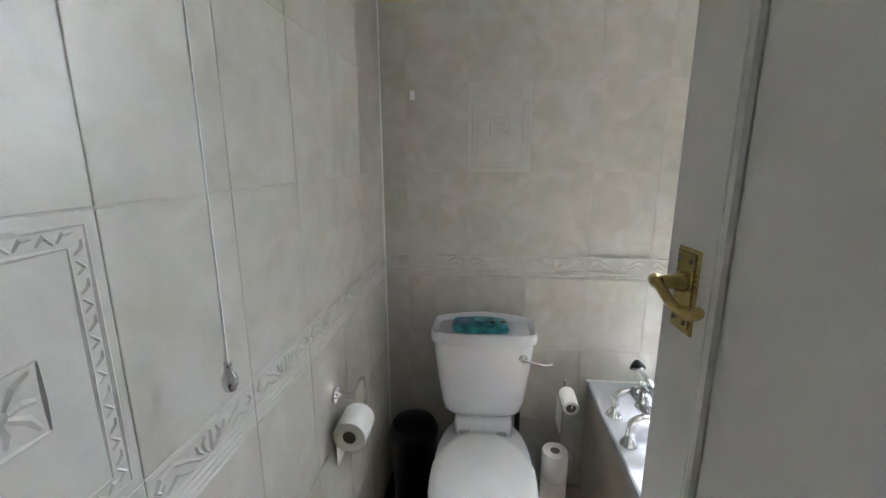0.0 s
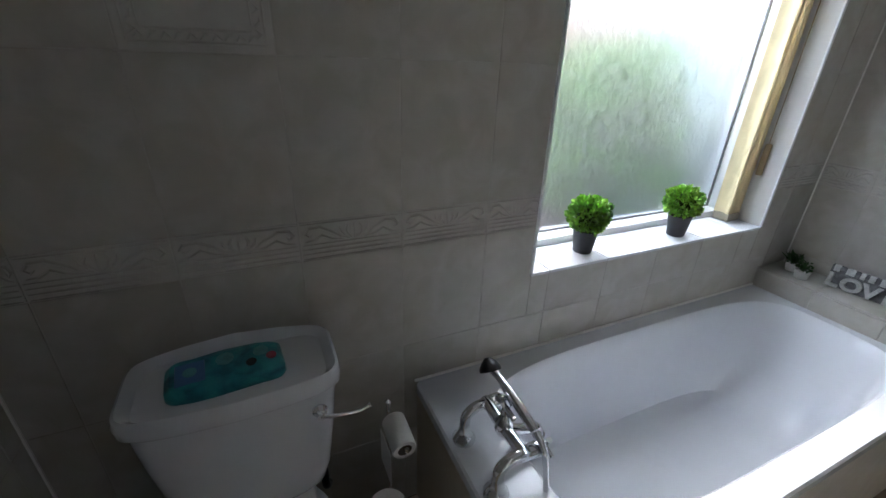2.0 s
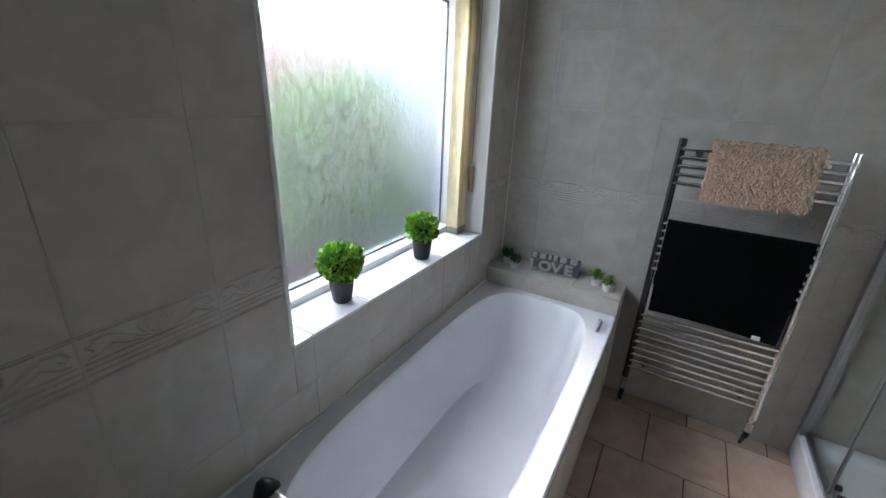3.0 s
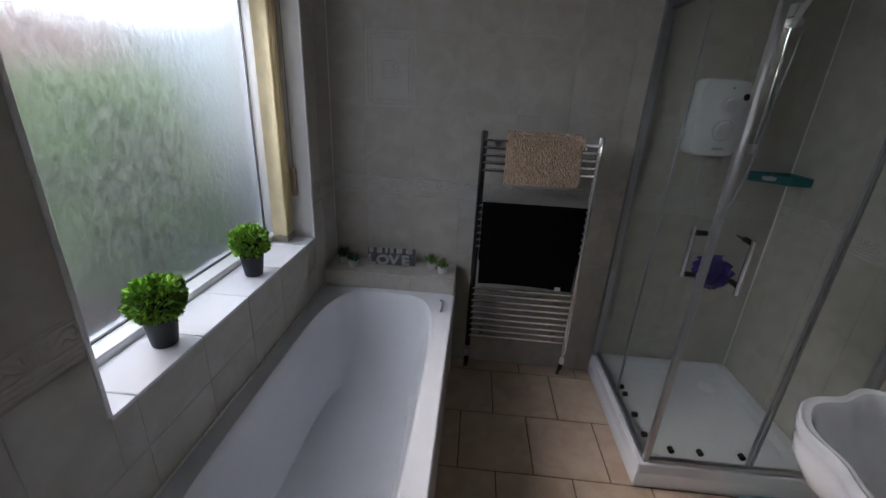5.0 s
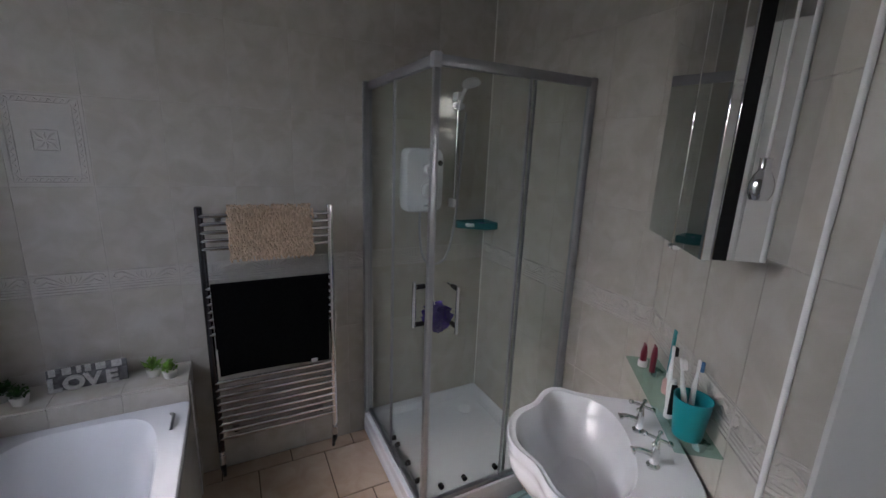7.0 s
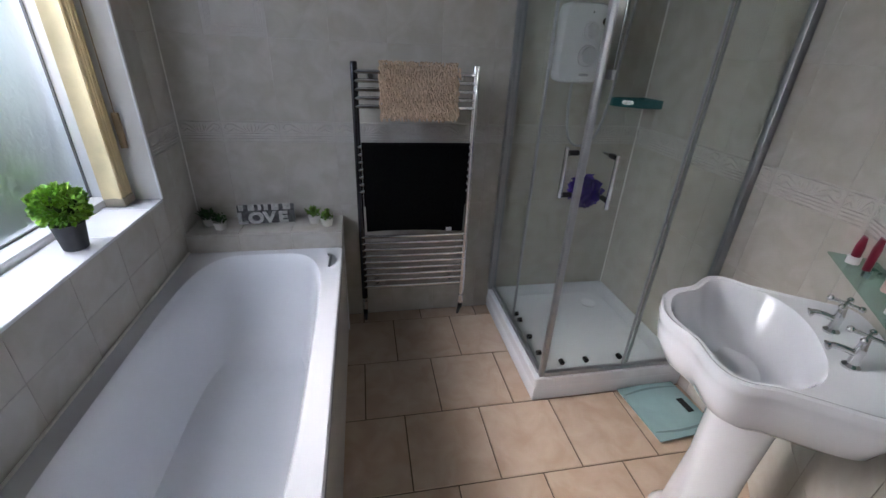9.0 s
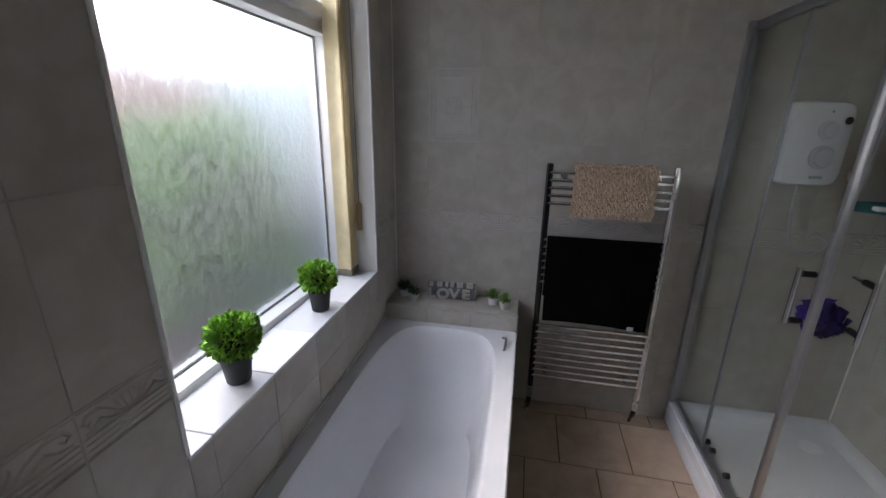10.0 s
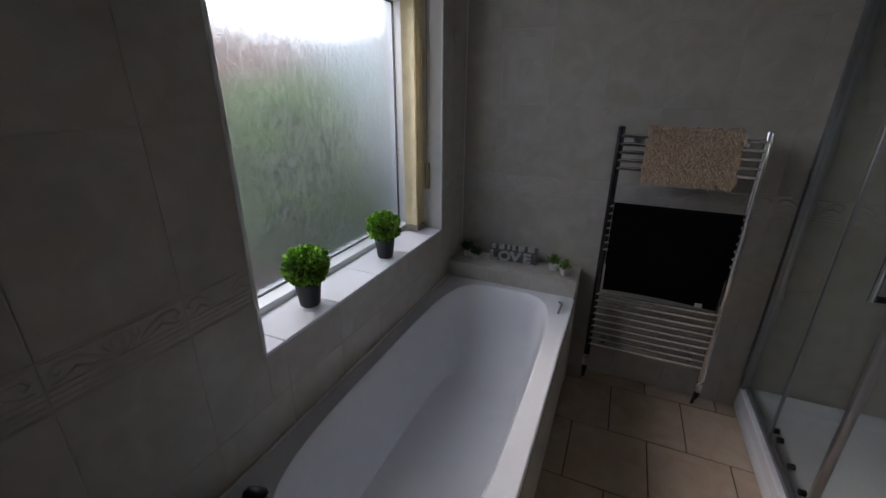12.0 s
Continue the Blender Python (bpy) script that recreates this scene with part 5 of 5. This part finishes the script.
for s in (1,):
    bm = B()
    for i in range(15):
        for q in (-0.0225, 0.0225):
            n0 = len(bm.verts)
            lathe(bm, [(0.0019, 0), (0.0015, 0.001), (0.0004, 0.0017)], 6)
            moved(bm, pose(DW - 0.055 + q, s * (DT / 2 + 0.003), HZD - 0.052 + i * 0.0074, -90 * s, 0, 0), n0)
    block(bm, DW - 0.080, DW - 0.030, s * DT / 2 if s > 0 else -DT / 2 - 0.003, DT / 2 + 0.003 if s > 0 else -DT / 2, HZD - 0.058, HZD + 0.058, 0.001, 1)
    block(bm, DW - 0.073, DW - 0.037, (DT / 2 + 0.003) if s > 0 else -DT / 2 - 0.0065, (DT / 2 + 0.0065) if s > 0 else -DT / 2 - 0.003, HZD - 0.052, HZD + 0.052, 0.002, 1)
    plate = part("handle_plate", bm, M_BRASS, door, "brass Georgian latch plate")
    for dz in (-0.042, 0.042):
        for q in (-0.013, 0.013):
            part("screw", moved(lathe(B(), [(0.004, 0), (0.003, 0.0015), (0.0005, 0.002)], 10), pose(DW - 0.055 + q, s * (DT / 2 + 0.0066), HZD + dz, -90 * s, 0, 0)), M_DARKGREY, plate)
    bm = B()
    n0 = len(bm.verts)
    lathe(bm, [(0.014, 0.0), (0.014, 0.006), (0.010, 0.014), (0.009, 0.034)], 16)
    moved(bm, pose(DW - 0.055, s * (DT / 2 + 0.006), HZD + 0.012, -90 * s, 0, 0), n0)
    yy = s * (DT / 2 + 0.042)
    tube(bm, arc([(DW - 0.050, yy, HZD + 0.014), (DW - 0.075, yy + s * 0.004, HZD + 0.010), (DW - 0.105, yy + s * 0.002, HZD - 0.004), (DW - 0.135, yy - s * 0.002, HZD - 0.004), (DW - 0.150, yy - s * 0.002, HZD + 0.004)], 5), [0.009] * 4 + [0.0065] * 8 + [0.007, 0.0075, 0.0085, 0.0085, 0.008, 0.0078, 0.0075, 0.0075, 0.007], 10)
    part("lever", bm, M_BRASS, plate, "curved brass lever handle")
bm = B()
block(bm, DW * 0.5 - 0.02, DW * 0.5 + 0.02, DT / 2 * -1 - 0.004, -DT / 2, 1.87, 1.93, 0.002)
tube(bm, arc([(DW * 0.5, -DT / 2 - 0.003, 1.91), (DW * 0.5, -DT / 2 - 0.03, 1.905), (DW * 0.5, -DT / 2 - 0.045, 1.93)], 5), 0.005, 8)
tube(bm, arc([(DW * 0.5, -DT / 2 - 0.003, 1.885), (DW * 0.5, -DT / 2 - 0.02, 1.872), (DW * 0.5, -DT / 2 - 0.028, 1.885)], 5), 0.004, 8)
part("robe_hook", bm, M_BRASS, door, "brass robe hook")
for z in (0.2, 1.0, 1.78):
    part("hinge", tube(B(), [(-0.004, 0.0, z - 0.04), (-0.004, 0.0, z + 0.04)], 0.006, 10), M_BRASS, door)
door.matrix_basis = pose(0.512, -0.066, 0, 0, 0, 94.5)
bm = B()
for x0, x1, z0, z1 in ((DX0, DX0 + 0.025, 0, 2.03), (DX1 - 0.012, DX1, 0, 2.03), (DX0, DX1, 2.005, 2.03)):
    block(bm, x0, x1, YD - 0.115, YD - T - 0.001, z0, z1, 0.002, 1)
single("trim", bm, M_GLOSS, "white painted door frame", "door frame", kind="structure")


def pull_cord(x, y, z, lab):
    t = thing("pull_cord", lab, "pull cord")
    part("ceiling_rose", lathe(B(), [(0.001, H - 0.03), (0.03, H - 0.028), (0.04, H - 0.015), (0.042, H - 0.001)], 24, x, y), M_WHITEP, t, "white ceiling switch")
    part("cord", tube(B(), [(x, y, H - 0.03), (x + 0.001, y, (H + z) / 2), (x, y, z + 0.04)], 0.0016, 6), M_CORD, t)
    part("bob", lathe(B(), [(0.001, z), (0.008, z + 0.001), (0.011, z + 0.008), (0.0112, z + 0.018), (0.0085, z + 0.026), (0.0055, z + 0.031), (0.0055, z + 0.040), (0.0062, z + 0.043), (0.001, z + 0.044)], 20, x, y), M_CHROME, t, "chrome bell-shaped pull")


pull_cord(-0.19, 0.555, 1.188, "white light pull cord with a chrome pull")
pull_cord(0.652, 0.365, 1.615, "thin white pull cord with a chrome bob")
bm = B()
block(bm, -0.24, -0.10, YW - 0.06, YW - 0.001, 2.10, 2.255, 0.006)
box_ob = thing("wall_vent", "cream plastic ventilator box high on the wall", "vent")
part("case", bm, mat("cream_plastic", (0.62, 0.52, 0.30), 0.5, vary=0.1), box_ob)
for i in range(2):
    part("slot", block(B(), -0.225 + i * 0.07, -0.19 + i * 0.07, YW - 0.063, YW - 0.0595, 2.107, 2.115), M_BLACK, box_ob)
hk = thing("adhesive_hook", "small white adhesive wall hook", "hook")
part("plate", block(B(), -0.134, -0.114, YW - 0.005, YW - 0.0005, 1.745, 1.78, 0.002), M_WHITEP, hk)
part("prong", tube(B(), arc([(-0.124, YW - 0.004, 1.755), (-0.124, YW - 0.018, 1.747), (-0.124, YW - 0.024, 1.761)], 4), 0.003, 8), M_WHITEP, hk)

# ---------------------------------------------------------------- outside the window
ground = single("ground", loft(B(), [[(-400, 2.08, -0.35), (400, 2.08, -0.35), (400, 800, -0.35), (-400, 800, -0.35)], [(-400, 2.08, -0.34), (400, 2.08, -0.34), (400, 800, -0.34), (-400, 800, -0.34)]]), M_GRASS, "green lawn outside the window", "ground", kind="structure", smooth=False)
single("pavement", block(B(), -6, 2.73, 2.09, 2.94, -0.339, -0.30, 0.01), M_PAVE, "grey concrete patio slabs", "pavement", kind="structure")
hedge = thing("shrub", "leafy green garden shrub close outside the window", "shrub")
bm = B()
rnd = random.Random(21)
for k in range(8):
    for row, z in enumerate((0.84, 1.04, 1.22, 1.36)):
        if (row == 3 and k < 4) or (row == 2 and k < 2) or (row == 0 and k < 4):
            continue
        leaf_ball(bm, (1.40 + 0.112 * k + rnd.uniform(-0.03, 0.03), 2.36 + 0.06 * row + rnd.uniform(-0.03, 0.03), z + rnd.uniform(-0.05, 0.05)), 0.185, 260, 0.05, rnd, 1.0)
part("leaves", bm, M_HEDGE, hedge, smooth=False)
bm = B()
for k in range(3):
    tube(bm, [(1.45 + k * 0.34, 2.42, -0.301), (1.47 + k * 0.34, 2.40, 0.3), (1.43 + k * 0.34, 2.42, 1.0)], [0.03, 0.02, 0.01], 8)
part("trunk", bm, M_NEARBLACK, hedge)
gwall = thing("garden_wall", "weathered red brick garden wall outside", "brick wall")
part("wall", block(B(), -3.0, 2.70, 2.95, 3.15, -0.345, 1.84), M_BRICK, gwall)
part("coping", block(B(), -3.05, 2.71, 2.91, 3.19, 1.84, 1.89, 0.01), M_PAVE, gwall)
ext = thing("house_extension", "pale blue-grey rendered extension wall beside the window", "house")
part("wall", block(B(), 2.74, 4.9, 2.085, 5.0, -0.345, 1.80), M_SHED, ext)
part("roof", block(B(), 2.72, 5.0, 2.085, 5.1, 1.80, 1.86), M_ROOF, ext)

# ---------------------------------------------------------------- wall and floor tiles, piece by piece
def slab_mesh(w, h, name="tile"):
    bm = B()
    c, t = 0.0014, T
    a = [(-w / 2, -h / 2), (w / 2, -h / 2), (w / 2, h / 2), (-w / 2, h / 2)]
    i = [(-w / 2 + c, -h / 2 + c), (w / 2 - c, -h / 2 + c), (w / 2 - c, h / 2 - c), (-w / 2 + c, h / 2 - c)]
    loft(bm, [[(x, y, -t) for x, y in a], [(x, y, -0.0007) for x, y in a], [(x, y, 0.0) for x, y in i]], cap0=False)
    return bm


def border_mesh(w, h):
    bm = slab_mesh(w, h)
    k = w / 0.248
    top = h / 2
    for y, wd in ((top - 0.006, 0.005), (top - 0.058, 0.004), (top - 0.070, 0.006), (top - 0.082, 0.006), (top - 0.094, 0.004)):
        ridge(bm, [(-w / 2 + 0.003 + (w - 0.006) * i / 8, y) for i in range(9)], wd * 1.5, 0.0042, -0.0004)
    for s in (-1, 1):
        for pts, wd in ((((0.010, -0.052), (0.030, -0.046), (0.052, -0.030), (0.078, -0.016), (0.104, -0.018), (0.113, -0.030), (0.104, -0.038), (0.096, -0.031)), 0.010),
                        (((0.026, -0.053), (0.052, -0.048), (0.075, -0.036), (0.096, -0.048), (0.114, -0.050)), 0.008),
                        (((0.006, -0.050), (0.016, -0.040), (0.019, -0.028), (0.014, -0.016)), 0.010),
                        (((0.020, -0.044), (0.031, -0.032), (0.034, -0.020)), 0.008)):
            ridge(bm, [(x * k * s, top + y) for x, y in pts], wd, 0.0042, -0.0004)
    ridge(bm, [(0, top - 0.052), (0, top - 0.036), (0, top - 0.014)], 0.011, 0.0042, -0.0004)
    return bm


def picture_mesh(w, h):
    bm = slab_mesh(w, h)
    for d, wd in ((0.014, 0.007), (0.036, 0.006)):
        x, y = w / 2 - d, h / 2 - d
        for a, b in (((-x, -y), (x, -y)), ((x, -y), (x, y)), ((x, y), (-x, y)), ((-x, y), (-x, -y))):
            ridge(bm, [(a[0] + (b[0] - a[0]) * i / 6, a[1] + (b[1] - a[1]) * i / 6) for i in range(7)], wd * 1.3, 0.0028, -0.0004)
    x, y = w / 2 - 0.025, h / 2 - 0.025
    for n, a, b in ((10, (-x, -y), (x, -y)), (10, (-x, y), (x, y)), (14, (-x, -y), (-x, y)), (14, (x, -y), (x, y))):
        for i in range(n):
            f = (i + 0.5) / n
            px, py = a[0] + (b[0] - a[0]) * f, a[1] + (b[1] - a[1]) * f
            g = 1 if i % 2 else -1
            if abs(b[0] - a[0]) > 0.01:
                ridge(bm, [(px - 0.010, py - 0.005), (px - 0.003, py + 0.004), (px + 0.006, py + 0.005 * g)], 0.0075, 0.0027, -0.0004)
            else:
                ridge(bm, [(px - 0.005, py - 0.010), (px + 0.004, py - 0.003), (px + 0.005 * g, py + 0.006)], 0.0075, 0.0027, -0.0004)
    q = 0.038
    for a, b in (((-q, -q), (q, -q)), ((q, -q), (q, q)), ((q, q), (-q, q)), ((-q, q), (-q, -q))):
        ridge(bm, [(a[0] + (b[0] - a[0]) * i / 4, a[1] + (b[1] - a[1]) * i / 4) for i in range(5)], 0.007, 0.0032, -0.0004)
    for i in range(8):
        t = i * math.pi / 4 + math.pi / 8 * 0
        r = 0.042 if i % 2 else 0.030
        ridge(bm, [(0.006 * math.cos(t), 0.006 * math.sin(t)), (r * 0.6 * math.cos(t + 0.18), r * 0.6 * math.sin(t + 0.18)), (r * math.cos(t), r * math.sin(t))], 0.012, 0.0027, -0.0004)
    return bm


MESHES = {}


def piece(kind, w, h):
    key = (kind, round(w, 3), round(h, 3))
    if key not in MESHES:
        bm = {"tile": slab_mesh, "border_tile": border_mesh, "picture_tile": picture_mesh}[kind](w, h)
        MESHES[key] = finish(bm, kind, M_TILE if kind == "tile" else M_TILE_D, smooth=False)
    return MESHES[key]


def cut(rect, hole):
    """What is left of a rectangle beside an opening."""
    x0, x1, z0, z1 = rect
    a0, a1, b0, b1 = hole
    if x1 <= a0 or x0 >= a1 or z1 <= b0 or z0 >= b1:
        return [rect]
    out = []
    if x0 < a0:
        out.append((x0, a0, z0, z1))
    if x1 > a1:
        out.append((a1, x1, z0, z1))
    m0, m1 = max(x0, a0), min(x1, a1)
    if z0 < b0:
        out.append((m0, m1, z0, b0))
    if z1 > b1:
        out.append((m0, m1, b1, z1))
    return out


def tile_wall(parent, m, cols, rows, hole=None, pictures=(), bottom=0.0):
    g = 0.0011
    for i in range(len(cols) - 1):
        for j in range(len(rows) - 1):
            kind = "border_tile" if abs(rows[j] - 1.014) < 1e-6 else "tile"
            if (i, j) in pictures:
                kind = "picture_tile"
            rects = [(cols[i], cols[i + 1], rows[j], rows[j + 1])]
            if hole:
                rects = cut(rects[0], hole)
            for x0, x1, z0, z1 in rects:
                if x1 - x0 < 0.012 or z1 - z0 < 0.012 or z1 <= bottom:
                    continue
                whole = (x1 - x0) > 0.2 and (z1 - z0) > (0.09 if kind == "border_tile" else 0.28)
                k = kind if whole or (kind == "border_tile" and x1 - x0 > 0.05 and z1 - z0 > 0.09) else "tile"
                ob = new(k, piece(k, x1 - x0 - 2 * g, z1 - z0 - 2 * g))
                ob.parent = parent
                ob.matrix_basis = m @ Matrix.Translation(((x0 + x1) / 2, (z0 + z1) / 2, random.uniform(-0.0003, 0.0002))) @ pose(0, 0, 0, random.uniform(-0.08, 0.08), random.uniform(-0.08, 0.08), 0)


def columns(start, end, first, pitch):
    out = [start]
    x = first
    while x < end - 0.015:
        if x > start + 0.015:
            out.append(x)
        x += pitch
    return out + [end]


# window wall: along x
cols = columns(XL, XR, -0.152, 0.252)
pic = cols.index(min(cols, key=lambda c: abs(c - 0.10)))
tile_wall(wall_window, wall_frame(0, YW, 1, 0), cols, ROWS_Z, (WX0, WX1, SILL - 0.012, HEAD + 0.003), {(pic, 5)})
# right wall: local x runs from the window towards the shower
cols = columns(-YW, -YB, -1.59, 0.254)
tile_wall(wall_right, wall_frame(XR, 0, 0, -1), cols, ROWS_Z, None, {(1, 5)})
# left wall: local x runs from the door to the window wall
cols = columns(YD, YW, 0.213, 0.2505)
tile_wall(wall_left, wall_frame(XL, 0, 0, 1), cols, ROWS_Z, None, {(1, 4)})
# shower's back wall
cols = columns(-XR, -W1.x, -XR + 0.105, 0.2495)
tile_wall(wall_basin, wall_frame(0, YB, -1, 0), cols, ROWS_Z)
# diagonal wall
LD = (K1 - W1).length
tile_wall(wall_diagonal, wall_frame(W1.x, W1.y, DU.x, DU.y), columns(0.002, LD, 0.13, 0.2495), ROWS_Z)
# door wall
cols = columns(-K1.x, -XL, -K1.x + 0.2495, 0.2495)
tile_wall(wall_door, wall_frame(0, YD, -1, 0), cols, ROWS_Z, (-DX1, -DX0, -0.1, 2.03))

# floor tiles in a half-bond, rows along y
FMESH = {}


def floor_piece(w, h):
    key = (round(w, 3), round(h, 3))
    if key not in FMESH:
        bm = B()
        c = 0.003
        a = [(-w / 2, -h / 2), (w / 2, -h / 2), (w / 2, h / 2), (-w / 2, h / 2)]
        i = [(-w / 2 + c, -h / 2 + c), (w / 2 - c, -h / 2 + c), (w / 2 - c, h / 2 - c), (-w / 2 + c, h / 2 - c)]
        loft(bm, [[(x, y, -0.004) for x, y in a], [(x, y, -0.0015) for x, y in a], [(x, y, 0.0) for x, y in i]], cap0=False)
        FMESH[key] = finish(bm, "tile", M_FLOOR, smooth=False)
    return FMESH[key]


FP, FX, FY = 0.3355, 1.747, 0.825
xlines = [FX + 0.3495 * k for k in range(-7, 4)]
for r in range(len(xlines) - 1):
    x0, x1 = max(xlines[r], XL + 0.001), min(xlines[r + 1], XR - 0.001)
    if x1 - x0 < 0.02:
        continue
    shift = FY if (r - 7) % 2 else FY + FP / 2
    k = -7
    while shift + FP * k < YW:
        y0, y1 = max(shift + FP * k, -0.9), min(shift + FP * (k + 1), YW - 0.001)
        k += 1
        if y1 - y0 < 0.02:
            continue
        g = 0.0028
        ob = new("tile", floor_piece(x1 - x0 - 2 * g, y1 - y0 - 2 * g))
        ob.parent = floor
        ob.matrix_basis = pose((x0 + x1) / 2, (y0 + y1) / 2, random.uniform(-0.0006, 0.0004), 0, 0, random.choice((0, 180)))
